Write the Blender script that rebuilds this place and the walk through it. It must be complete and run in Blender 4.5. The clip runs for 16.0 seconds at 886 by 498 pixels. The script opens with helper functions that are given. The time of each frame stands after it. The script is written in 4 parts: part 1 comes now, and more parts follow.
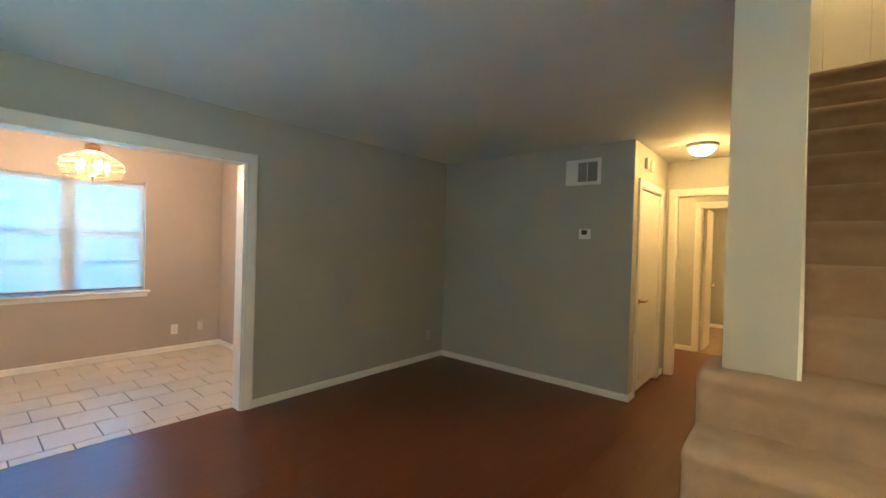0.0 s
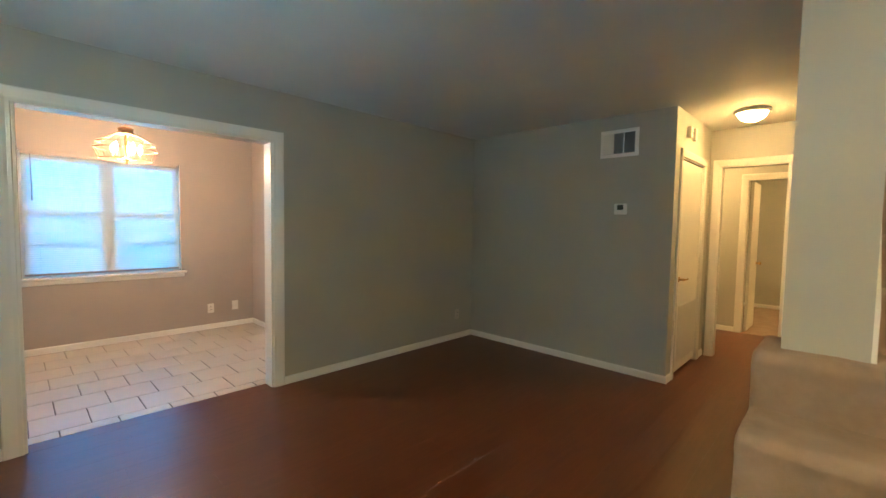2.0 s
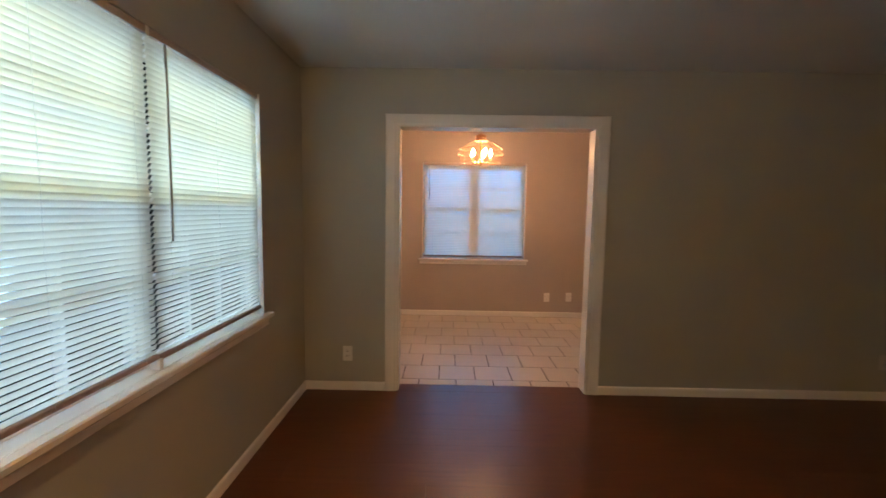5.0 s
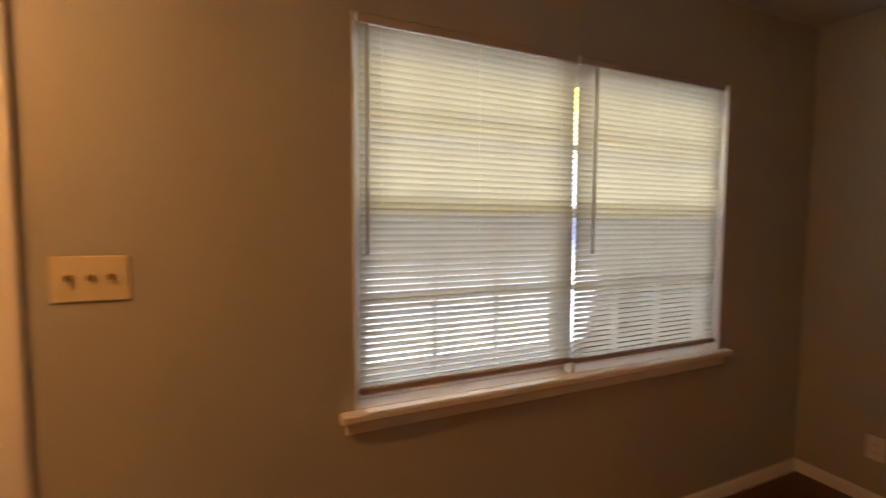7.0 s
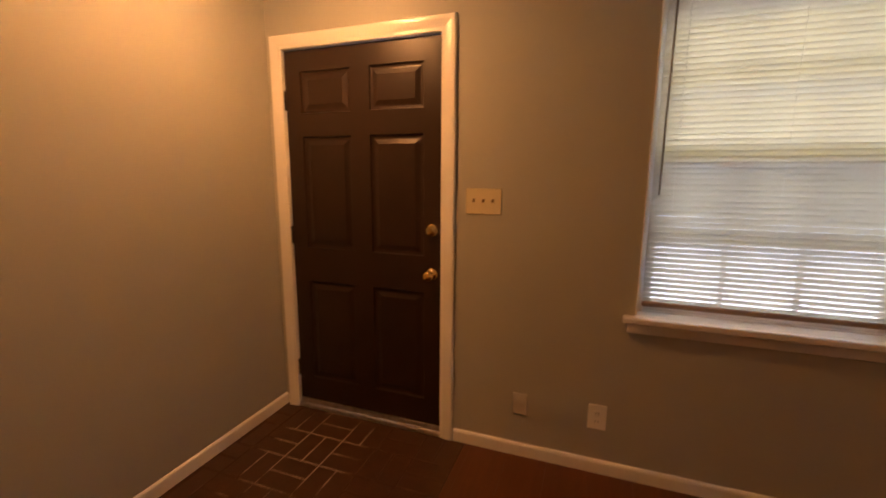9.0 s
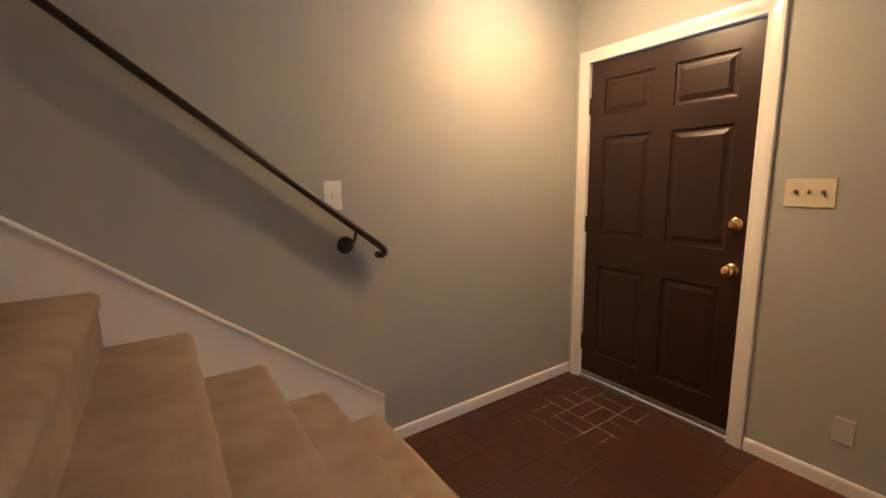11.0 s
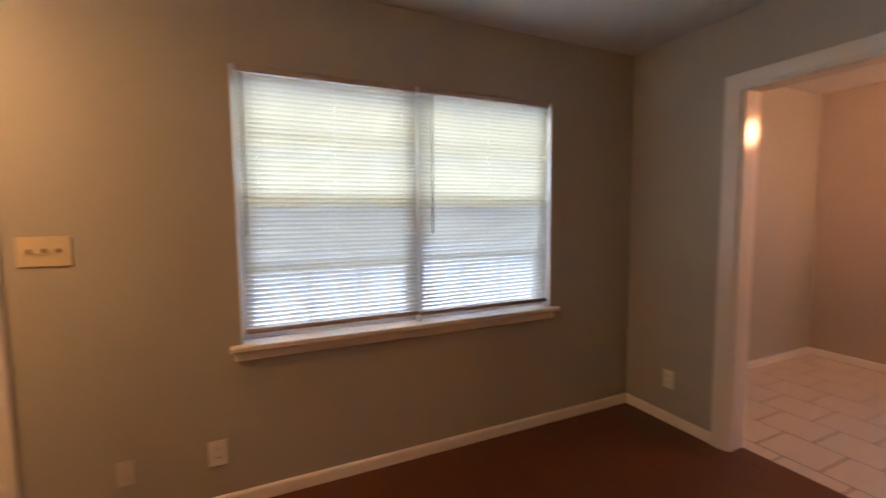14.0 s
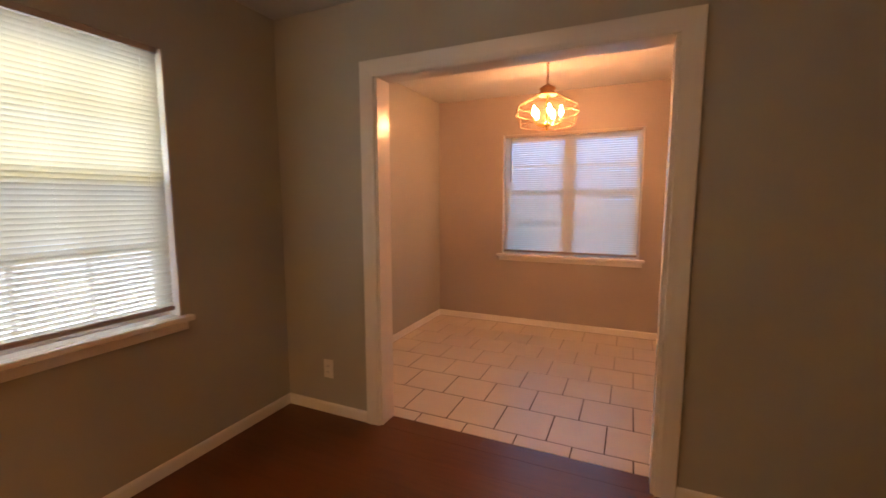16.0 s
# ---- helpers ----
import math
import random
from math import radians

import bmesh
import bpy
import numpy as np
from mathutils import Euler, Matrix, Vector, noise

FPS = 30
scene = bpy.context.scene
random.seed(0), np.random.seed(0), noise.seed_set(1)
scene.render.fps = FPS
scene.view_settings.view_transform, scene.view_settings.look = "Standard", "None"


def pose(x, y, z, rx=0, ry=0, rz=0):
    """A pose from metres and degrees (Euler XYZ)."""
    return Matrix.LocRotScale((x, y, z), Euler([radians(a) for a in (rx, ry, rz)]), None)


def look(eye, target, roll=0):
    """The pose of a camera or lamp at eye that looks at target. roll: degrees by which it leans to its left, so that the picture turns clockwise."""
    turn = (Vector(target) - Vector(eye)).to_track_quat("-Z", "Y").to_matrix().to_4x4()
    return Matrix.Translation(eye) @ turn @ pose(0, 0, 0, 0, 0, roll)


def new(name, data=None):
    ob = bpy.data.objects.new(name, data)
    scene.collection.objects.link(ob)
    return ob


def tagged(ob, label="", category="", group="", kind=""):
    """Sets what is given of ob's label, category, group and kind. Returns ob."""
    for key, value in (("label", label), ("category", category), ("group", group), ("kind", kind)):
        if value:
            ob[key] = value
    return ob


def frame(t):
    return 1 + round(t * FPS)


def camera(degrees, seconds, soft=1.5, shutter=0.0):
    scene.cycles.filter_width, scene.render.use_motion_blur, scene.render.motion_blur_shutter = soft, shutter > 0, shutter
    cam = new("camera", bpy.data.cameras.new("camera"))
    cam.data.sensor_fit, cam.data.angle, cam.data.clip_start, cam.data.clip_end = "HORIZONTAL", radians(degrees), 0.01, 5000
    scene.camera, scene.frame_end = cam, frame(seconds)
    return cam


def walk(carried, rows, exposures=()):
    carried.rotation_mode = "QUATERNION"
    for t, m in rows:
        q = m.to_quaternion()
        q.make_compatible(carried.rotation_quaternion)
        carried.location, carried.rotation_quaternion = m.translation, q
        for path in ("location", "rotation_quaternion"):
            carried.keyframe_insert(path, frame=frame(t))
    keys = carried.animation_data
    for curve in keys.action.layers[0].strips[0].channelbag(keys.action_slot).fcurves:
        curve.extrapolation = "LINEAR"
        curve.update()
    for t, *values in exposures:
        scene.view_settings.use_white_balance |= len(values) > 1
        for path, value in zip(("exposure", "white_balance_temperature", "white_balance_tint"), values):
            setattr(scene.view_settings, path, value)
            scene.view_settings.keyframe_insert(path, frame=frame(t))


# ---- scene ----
cam = camera(93.3, 16.0, 1.5, 0.4)
EXPOSURES = [(0.0, 1.86, 4200, -18), (2.0, 1.84, 4200, -17), (3.0, 1.84, 4150, -17), (3.5, 1.92, 3950, -18), (4.4, 1.2, 4900, -5), (5.8, 0.74, 6600, 15), (6.0, 0.64, 7000, 19), (7.0, 0.25, 8000, 26), (8.0, 0.22, 8000, 29), (9.0, 0.25, 7900, 30), (9.5, 0.74, 7000, 32), (10.0, 1.12, 5600, 20), (12.3, 1.1, 4350, -1), (13.0, 0.82, 4500, 4),
             (13.5, 0.82, 5200, 18), (14.0, 0.82, 6100, 23), (14.5, 0.6, 6500, 20), (15.0, 0.7, 6800, 22), (16.0, 0.95, 7400, 24)]
PATH = [
    (0, (3.515, 0.648, 1.439), (2.221, 2.173, 1.419), 1.7),
    (0.5, (3.515, 0.638, 1.433), (2.167, 2.113, 1.353), 1.6),
    (1, (3.503, 0.633, 1.412), (2.118, 2.072, 1.306), 0.6),
    (1.5, (3.505, 0.677, 1.435), (2.109, 2.101, 1.276), 0.9),
    (2, (3.456, 0.717, 1.408), (2.066, 2.15, 1.293), 1.0),
    (2.5, (3.391, 0.81, 1.41), (1.971, 2.216, 1.338), 0.8),
    (3, (3.319, 0.913, 1.427), (1.812, 2.225, 1.351), 0.4),
    (3.5, (3.287, 1.022, 1.425), (1.565, 2.032, 1.311), -0.3),
    (3.7, (3.284, 1.06, 1.468), (1.466, 1.882, 1.331), 0.6),
    (5.8, (3.028, 1.124, 1.413), (1.089, 0.657, 1.265), -0.7),
    (6, (2.942, 1.12, 1.411), (1.049, 0.491, 1.27), -0.9),
    (6.5, (2.809, 1.225, 1.378), (1.319, -0.105, 1.276), -0.5),
    (7, (2.802, 1.379, 1.415), (2.029, -0.462, 1.297), 0.2),
    (7.5, (2.898, 1.582, 1.388), (2.732, -0.407, 1.256), -0.8),
    (8, (2.849, 1.729, 1.405), (3.112, -0.247, 1.246), -0.1),
    (8.3, (2.758, 1.768, 1.404), (3.189, -0.175, 1.209), 0.5),
    (8.5, (2.75, 1.835, 1.395), (3.222, -0.097, 1.181), 0.9),
    (9, (2.743, 1.931, 1.38), (3.41, 0.076, 1.041), 0.4),
    (9.5, (2.807, 2.063, 1.363), (3.691, 0.34, 0.865), -1.5),
    (10, (2.755, 2.201, 1.342), (3.953, 0.679, 0.842), -1.7),
    (11.25, (2.61, 2.285, 1.355), (4.268, 1.208, 1.043), -1.0),
    (12.3, (2.502, 2.3, 1.37), (3.892, 0.875, 1.178), -0.5),
    (12.5, (2.485, 2.261, 1.386), (3.712, 0.694, 1.185), -0.4),
    (13, (2.497, 2.178, 1.388), (3.075, 0.274, 1.192), -0.5),
    (13.5, (2.52, 2.142, 1.384), (2.347, 0.157, 1.208), -0.9),
    (14, (2.476, 2.181, 1.398), (1.65, 0.367, 1.236), -0.6),
    (14.5, (2.427, 2.203, 1.395), (1.153, 0.67, 1.236), -0.2),
    (15, (2.317, 2.184, 1.399), (0.786, 0.911, 1.219), 0.1),
    (15.5, (2.19, 2.183, 1.391), (0.515, 1.109, 1.187), 0.2),
    (16, (2.066, 2.084, 1.37), (0.254, 1.267, 1.143), -0.1),
]
walk(cam, [(t, look(eye, target, roll)) for t, eye, target, roll in PATH], EXPOSURES)

# ---- world and exposure ----
world = bpy.data.worlds.new("world")
scene.world = world
world.use_nodes = True
wn = world.node_tree
wn.nodes.clear()
sky = wn.nodes.new("ShaderNodeTexSky")
sky.sky_type = "NISHITA"
sky.sun_disc = False
sky.sun_elevation, sky.sun_rotation = radians(35), radians(150)
bg = wn.nodes.new("ShaderNodeBackground")
bg.inputs["Strength"].default_value = 0.12
wo = wn.nodes.new("ShaderNodeOutputWorld")
wn.links.new(sky.outputs[0], bg.inputs["Color"])
wn.links.new(bg.outputs[0], wo.inputs["Surface"])

# strengths of what glows
GLOBE, HALL, BULB, UPSTAIRS, BEDROOM, BACKHALL = 6600.0, 48.0, 350.0, 62.0, 56.0, 44.0
YARD_FRONT, YARD_SIDE = 11.0, 3.7
WARM = (1.0, 0.47, 0.15)
CANDLE = (1.0, 0.47, 0.205)
AMBER = (1.0, 0.41, 0.09)

# ---- plan, in metres ----
H = 2.488                      # ceiling
EAST = 4.455                   # stair wall
BACK = 4.82                    # wall with the return grille
HALLX = 2.32                   # closet wall
DIN_W, DIN_N = -2.46, 3.03     # dining room
PL, PR, PY = 3.305, 3.525, 2.57   # stair partition: sides and end
OPEN_Y, FAR_Y, ROOM_Y = 6.1, 7.65, 10.2
RISE, GO, NOSE1, STEPS = 0.2, 0.253, 1.45, 14
WX0, WX1, WZ0, WZ1 = 0.712, 2.545, 0.785, 2.095      # front window
VY0, VY1, VZ0, VZ1 = 0.77, 2.165, 0.785, 2.08        # dining window
DX0, DX1, DZ = 3.445, 4.355, 2.035                   # front door
OY0, OY1, OZ = 0.73, 2.235, 2.075                    # opening to the dining room


# ---- materials ----
class Mat:
    """A small builder of node materials."""

    def __init__(self, name):
        self.m = bpy.data.materials.new(name)
        self.m.use_nodes = True
        self.t = self.m.node_tree
        self.b = self.t.nodes["Principled BSDF"]
        self.co = self.t.nodes.new("ShaderNodeTexCoord").outputs["Object"]

    def node(self, kind, **values):
        n = self.t.nodes.new(kind)
        for k, v in values.items():
            n.inputs[k.replace("_", " ")].default_value = v
        return n

    def link(self, a, b):
        self.t.links.new(a, b)

    def world_co(self):
        self.co = self.t.nodes.new("ShaderNodeNewGeometry").outputs["Position"]
        return self

    def stretch(self, x, y, z, rot=0.0):
        n = self.node("ShaderNodeMapping", Scale=(x, y, z), Rotation=(0, 0, rot))
        self.link(self.co, n.inputs["Vector"])
        return n.outputs[0]

    def noise(self, scale, detail=4, rough=0.55, co=None):
        n = self.node("ShaderNodeTexNoise", Scale=scale, Detail=detail, Roughness=rough)
        self.link(co or self.co, n.inputs["Vector"])
        return n.outputs["Fac"]

    def ramp(self, fac, stops):
        n = self.t.nodes.new("ShaderNodeValToRGB")
        e = n.color_ramp.elements
        (p0, c0), (p1, c1) = stops[0], stops[-1]
        e[0].position, e[0].color = p0, (*c0, 1)
        e[1].position, e[1].color = p1, (*c1, 1)
        for p, c in stops[1:-1]:
            e.new(p).color = (*c, 1)
        self.link(fac, n.inputs[0])
        return n.outputs[0]

    def mix(self, fac, a, b, how="MIX"):
        n = self.t.nodes.new("ShaderNodeMix")
        n.data_type, n.blend_type = "RGBA", how
        for sock, v in ((n.inputs["Factor"], fac), (n.inputs[6], a), (n.inputs[7], b)):
            if hasattr(v, "links") or hasattr(v, "is_output"):
                self.link(v, sock)
            elif isinstance(v, tuple):
                sock.default_value = (*v, 1)
            else:
                sock.default_value = v
        return n.outputs[2]

    def scaled(self, fac, lo, hi):
        n = self.node("ShaderNodeMapRange", To_Min=lo, To_Max=hi)
        self.link(fac, n.inputs["Value"])
        return n.outputs[0]

    def color(self, c):
        if isinstance(c, tuple):
            self.b.inputs["Base Color"].default_value = (*c, 1)
        else:
            self.link(c, self.b.inputs["Base Color"])
        return self

    def rough(self, r):
        if isinstance(r, float):
            self.b.inputs["Roughness"].default_value = r
        else:
            self.link(r, self.b.inputs["Roughness"])
        return self

    def metal(self, v=1.0):
        self.b.inputs["Metallic"].default_value = v
        return self

    def bump(self, fac, strength=0.2, dist=0.002):
        n = self.node("ShaderNodeBump", Strength=strength, Distance=dist)
        self.link(fac, n.inputs["Height"])
        old = self.b.inputs["Normal"].links
        if old:
            self.link(old[0].from_socket, n.inputs["Normal"])
        self.link(n.outputs[0], self.b.inputs["Normal"])
        return self

    def random(self):
        return self.t.nodes.new("ShaderNodeObjectInfo").outputs["Random"]

    def surface(self, out):
        self.link(out, self.t.nodes["Material Output"].inputs["Surface"])
        return self


def two(c, k):
    return tuple(min(1, v * k) for v in c)


def paint(name, c, rough, grain, spread=0.05, bump=0.15):
    a = Mat(name).world_co()
    big = a.noise(1.3, 5)
    a.color(a.ramp(big, [(0.3, two(c, 1 - spread)), (0.7, two(c, 1 + spread))]))
    a.rough(a.scaled(a.noise(6, 3), rough - 0.04, rough + 0.04))
    a.bump(a.noise(grain, 3), bump, 0.0012)
    a.bump(a.noise(3.0, 2), 0.08, 0.01)
    return a.m


M_WALL = paint("wall_paint_greige", (0.45, 0.452, 0.410), 0.55, 260, 0.04, 0.22)
M_DINING = paint("wall_paint_dining", (0.455, 0.405, 0.372), 0.50, 240, 0.05, 0.22)
M_CEIL = paint("ceiling_paint", (0.66, 0.668, 0.64), 0.7, 190, 0.04, 0.35)
M_TRIM = paint("trim_gloss_paint", (0.86, 0.85, 0.82), 0.25, 60, 0.03, 0.06)
M_JAMB = paint("jamb_gloss_paint", (0.80, 0.79, 0.76), 0.10, 40, 0.03, 0.02)
M_BASE = paint("baseboard_paint", (0.87, 0.86, 0.83), 0.4, 60, 0.04, 0.08)
M_DOORW = paint("white_door_paint", (0.76, 0.74, 0.69), 0.38, 80, 0.04, 0.08)
M_PLASTIC = paint("white_plastic", (0.86, 0.85, 0.82), 0.35, 40, 0.02, 0.02)
M_IVORY = paint("ivory_plastic", (0.72, 0.64, 0.44), 0.35, 40, 0.02, 0.02)
M_DARK = paint("dark_recess", (0.02, 0.02, 0.02), 0.8, 40, 0.1, 0.02)
M_GRILLE = paint("grille_grey", (0.28, 0.29, 0.28), 0.5, 60, 0.05, 0.05)
M_SCREEN = paint("display_grey", (0.06, 0.065, 0.06), 0.2, 40, 0.03, 0.02)
M_VINYL = paint("window_vinyl", (0.72, 0.72, 0.70), 0.4, 40, 0.03, 0.03)
M_VALANCE = paint("blind_headrail", (0.46, 0.41, 0.39), 0.45, 40, 0.03, 0.03)
M_BOTTOM = paint("blind_bottom_rail", (0.34, 0.25, 0.20), 0.45, 40, 0.05, 0.03)
M_WAND = paint("wand_plastic", (0.30, 0.27, 0.24), 0.4, 40, 0.03, 0.03)
M_SOIL = paint("yard_ground", (0.30, 0.29, 0.26), 0.9, 20, 0.2, 0.4)

a = Mat("front_door_paint")
a.color(a.ramp(a.noise(5, 4), [(0.3, (0.022, 0.0095, 0.0055)), (0.7, (0.031, 0.0135, 0.0075))]))
a.rough(a.scaled(a.noise(9, 3), 0.30, 0.42)).bump(a.noise(1, 4, 0.6, a.stretch(160, 160, 9)), 0.12, 0.001)
M_DOOR = a.m

a = Mat("laminate_plank").world_co()
grain = a.noise(1, 6, 0.62, a.stretch(42, 2.6, 1))
streak = a.noise(1, 3, 0.5, a.stretch(9, 0.9, 1))
tone = a.ramp(grain, [(0.28, (0.080, 0.0245, 0.0080)), (0.55, (0.116, 0.038, 0.0120)), (0.8, (0.150, 0.052, 0.0165))])
tone = a.mix(a.scaled(streak, 0.0, 0.55), tone, (0.138, 0.040, 0.0135))
tone = a.mix(a.scaled(a.random(), 0.0, 0.35), tone, (0.094, 0.027, 0.0098))
a.color(tone)
a.rough(a.scaled(a.noise(2.2, 4), 0.29, 0.37)).bump(grain, 0.10, 0.0006)
M_PLANK = a.m

a = Mat("dining_tile").world_co()
c = a.ramp(a.noise(4.5, 6, 0.6), [(0.25, (0.63, 0.565, 0.475)), (0.5, (0.675, 0.613, 0.52)), (0.8, (0.71, 0.65, 0.555))])
c = a.mix(a.scaled(a.random(), 0.0, 0.30), c, (0.62, 0.553, 0.468))
a.color(c).rough(a.scaled(a.noise(9, 4), 0.29, 0.40)).bump(a.noise(35, 4), 0.12, 0.002)
M_TILE = a.m

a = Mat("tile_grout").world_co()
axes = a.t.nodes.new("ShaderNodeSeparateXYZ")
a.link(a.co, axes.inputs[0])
# noise dirt, plus grout paled away from the opening: glare put into colour
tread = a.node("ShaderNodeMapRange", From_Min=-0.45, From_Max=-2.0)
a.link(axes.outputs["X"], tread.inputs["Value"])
dirt_glare = a.mix(0.62, a.noise(2.2, 5), tread.outputs[0])
a.color(a.ramp(dirt_glare, [(0.26, (0.10, 0.072, 0.052)), (0.55, (0.44, 0.385, 0.32))])).rough(0.9).bump(a.noise(200, 3), 0.4, 0.002)
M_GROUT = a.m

a = Mat("entry_brick").world_co()
c = a.ramp(a.noise(11, 5), [(0.25, (0.042, 0.0150, 0.0050)), (0.6, (0.064, 0.0235, 0.0078)), (0.85, (0.086, 0.034, 0.012))])
c = a.mix(a.scaled(a.random(), 0.0, 0.4), c, (0.054, 0.0205, 0.0080))
a.color(c).rough(a.scaled(a.noise(12, 4), 0.30, 0.5)).bump(a.noise(60, 5), 0.35, 0.003)
M_BRICK = a.m

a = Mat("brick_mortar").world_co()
# pale joints near the door: glare put into the colour, mottled by noise
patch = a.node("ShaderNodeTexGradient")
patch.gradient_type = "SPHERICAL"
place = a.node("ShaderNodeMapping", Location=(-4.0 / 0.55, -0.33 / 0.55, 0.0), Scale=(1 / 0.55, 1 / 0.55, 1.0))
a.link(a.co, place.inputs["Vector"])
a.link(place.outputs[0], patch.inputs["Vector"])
glinting = a.mix(0.34, a.noise(4.2, 5, 0.7), patch.outputs["Fac"])
a.color(a.ramp(glinting, [(0.45, (0.056, 0.022, 0.0086)), (0.56, (0.33, 0.26, 0.19))])).rough(0.7).bump(a.noise(150, 3), 0.4, 0.002)
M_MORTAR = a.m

a = Mat("stair_carpet").world_co()
c = a.ramp(a.noise(7, 5, 0.6), [(0.3, (0.315, 0.233, 0.157)), (0.7, (0.455, 0.347, 0.243))])
c = a.mix(a.scaled(a.noise(420, 2), 0.0, 0.45), c, (0.30, 0.226, 0.154))
a.color(c).rough(0.95).bump(a.noise(380, 3), 0.8, 0.005)
a.bump(a.noise(28, 4), 0.5, 0.008)
a.b.inputs["Sheen Weight"].default_value = 0.08
M_CARPET = a.m

a = Mat("brass")
a.color(a.ramp(a.noise(30, 3), [(0.3, (0.80, 0.55, 0.20)), (0.7, (0.92, 0.68, 0.30))])).rough(0.2).metal()
M_BRASS = a.m
a = Mat("painted_plate").world_co()
a.color(a.ramp(a.noise(30, 3), [(0.3, (0.58, 0.56, 0.51)), (0.7, (0.62, 0.60, 0.55))])).rough(0.4)
M_PAINTED = a.m
a = Mat("aged_brass")
a.color(a.ramp(a.noise(60, 3), [(0.3, (0.16, 0.10, 0.04)), (0.7, (0.26, 0.17, 0.07))])).rough(0.4)
M_TOGGLE = a.m
a = Mat("copper_cap")
a.color(a.ramp(a.noise(30, 3), [(0.3, (0.38, 0.19, 0.085)), (0.7, (0.50, 0.27, 0.125))])).rough(0.45)
M_COPPER = a.m
a = Mat("black_iron")
a.color(a.ramp(a.noise(40, 3), [(0.3, (0.018, 0.011, 0.008)), (0.7, (0.034, 0.021, 0.015))])).rough(0.32).bump(a.noise(90, 3), 0.1, 0.001)
M_RAIL = a.m
a = Mat("threshold_metal")
a.color(a.ramp(a.noise(25, 4), [(0.3, (0.52, 0.48, 0.43)), (0.7, (0.70, 0.66, 0.60))])).rough(0.3).metal()
M_METAL = a.m

# blind slats: thin vinyl that lets light through
a = Mat("blind_slat")
c = (0.57, 0.56, 0.515)
d = a.node("ShaderNodeBsdfDiffuse", Color=(*c, 1))
tr = a.node("ShaderNodeBsdfTranslucent", Color=(0.86, 0.81, 0.63, 1))
gl = a.node("ShaderNodeBsdfGlossy", Color=(1, 1, 1, 1), Roughness=0.35)
mx = a.node("ShaderNodeMixShader", Fac=0.32)
a.link(d.outputs[0], mx.inputs[1]); a.link(tr.outputs[0], mx.inputs[2])
my = a.node("ShaderNodeMixShader", Fac=0.04)
a.link(mx.outputs[0], my.inputs[1]); a.link(gl.outputs[0], my.inputs[2])
a.surface(my.outputs[0])
M_SLAT = a.m


def pane_material(name, tint, gloss):
    g = Mat(name)
    t = g.node("ShaderNodeBsdfTransparent", Color=(*tint, 1))
    s = g.node("ShaderNodeBsdfGlossy", Color=(1, 1, 1, 1), Roughness=0.03)
    f = g.node("ShaderNodeFresnel", IOR=gloss)
    m = g.node("ShaderNodeMixShader")
    g.link(f.outputs[0], m.inputs[0]); g.link(t.outputs[0], m.inputs[1]); g.link(s.outputs[0], m.inputs[2])
    return g.surface(m.outputs[0]).m


a = Mat("screen_mesh")
t = a.node("ShaderNodeBsdfTransparent", Color=(0.82, 0.84, 0.90, 1))
d = a.node("ShaderNodeBsdfDiffuse", Color=(0.08, 0.08, 0.09, 1))
m = a.node("ShaderNodeMixShader", Fac=0.12)
a.link(t.outputs[0], m.inputs[1]); a.link(d.outputs[0], m.inputs[2])
M_SCREENMESH = a.surface(m.outputs[0]).m

M_GLASS = pane_material("window_glass", (0.94, 0.96, 0.96), 1.45)
a = Mat("chandelier_glass")
t = a.node("ShaderNodeBsdfTransparent", Color=(0.985, 0.965, 0.94, 1))
s = a.node("ShaderNodeBsdfTranslucent", Color=(0.9, 0.80, 0.70, 1))
q = a.node("ShaderNodeBsdfGlossy", Color=(1, 1, 1, 1), Roughness=0.08)
m = a.node("ShaderNodeMixShader", Fac=0.004)
a.link(t.outputs[0], m.inputs[1]); a.link(s.outputs[0], m.inputs[2])
n = a.node("ShaderNodeMixShader", Fac=0.0015)
a.link(m.outputs[0], n.inputs[1]); a.link(q.outputs[0], n.inputs[2])
a.surface(n.outputs[0])
M_SHADE = a.m


def glow(name, c, strength):
    g = Mat(name)
    e = g.node("ShaderNodeEmission", Color=(*c, 1), Strength=strength)
    return g.surface(e.outputs[0]).m


M_LAMP = glow("entry_bulb_glow", WARM, GLOBE)
a = Mat("globe_glass")
t = a.node("ShaderNodeBsdfTransparent", Color=(0.92, 0.91, 0.88, 1))
e = a.node("ShaderNodeEmission", Color=(1.0, 0.62, 0.30, 1), Strength=7.0)
m = a.t.nodes.new("ShaderNodeAddShader")
a.link(t.outputs[0], m.inputs[0]); a.link(e.outputs[0], m.inputs[1])
M_GLOBE = a.surface(m.outputs[0]).m
M_HALL = glow("dome_glow", AMBER, HALL)
M_BULB = glow("bulb_glow", CANDLE, BULB)
M_UP = glow("upstairs_glow", WARM, UPSTAIRS)
M_BACK = glow("back_hall_glow", AMBER, BACKHALL)
M_BED = glow("bedroom_glow", AMBER, BEDROOM)


def yard(name, stops, strength, z0, z1):
    g = Mat(name).world_co()
    sep = g.t.nodes.new("ShaderNodeSeparateXYZ")
    g.link(g.co, sep.inputs[0])
    r = g.node("ShaderNodeMapRange", From_Min=z0, From_Max=z1)
    g.link(sep.outputs["Z"], r.inputs["Value"])
    c = g.ramp(r.outputs[0], stops)
    c = g.mix(g.scaled(g.noise(1.6, 6, 0.65), 0.0, 0.5), c, two(stops[-1][1], 0.35))
    e = g.node("ShaderNodeEmission", Strength=strength)
    g.link(c, e.inputs["Color"])
    return g.surface(e.outputs[0]).m


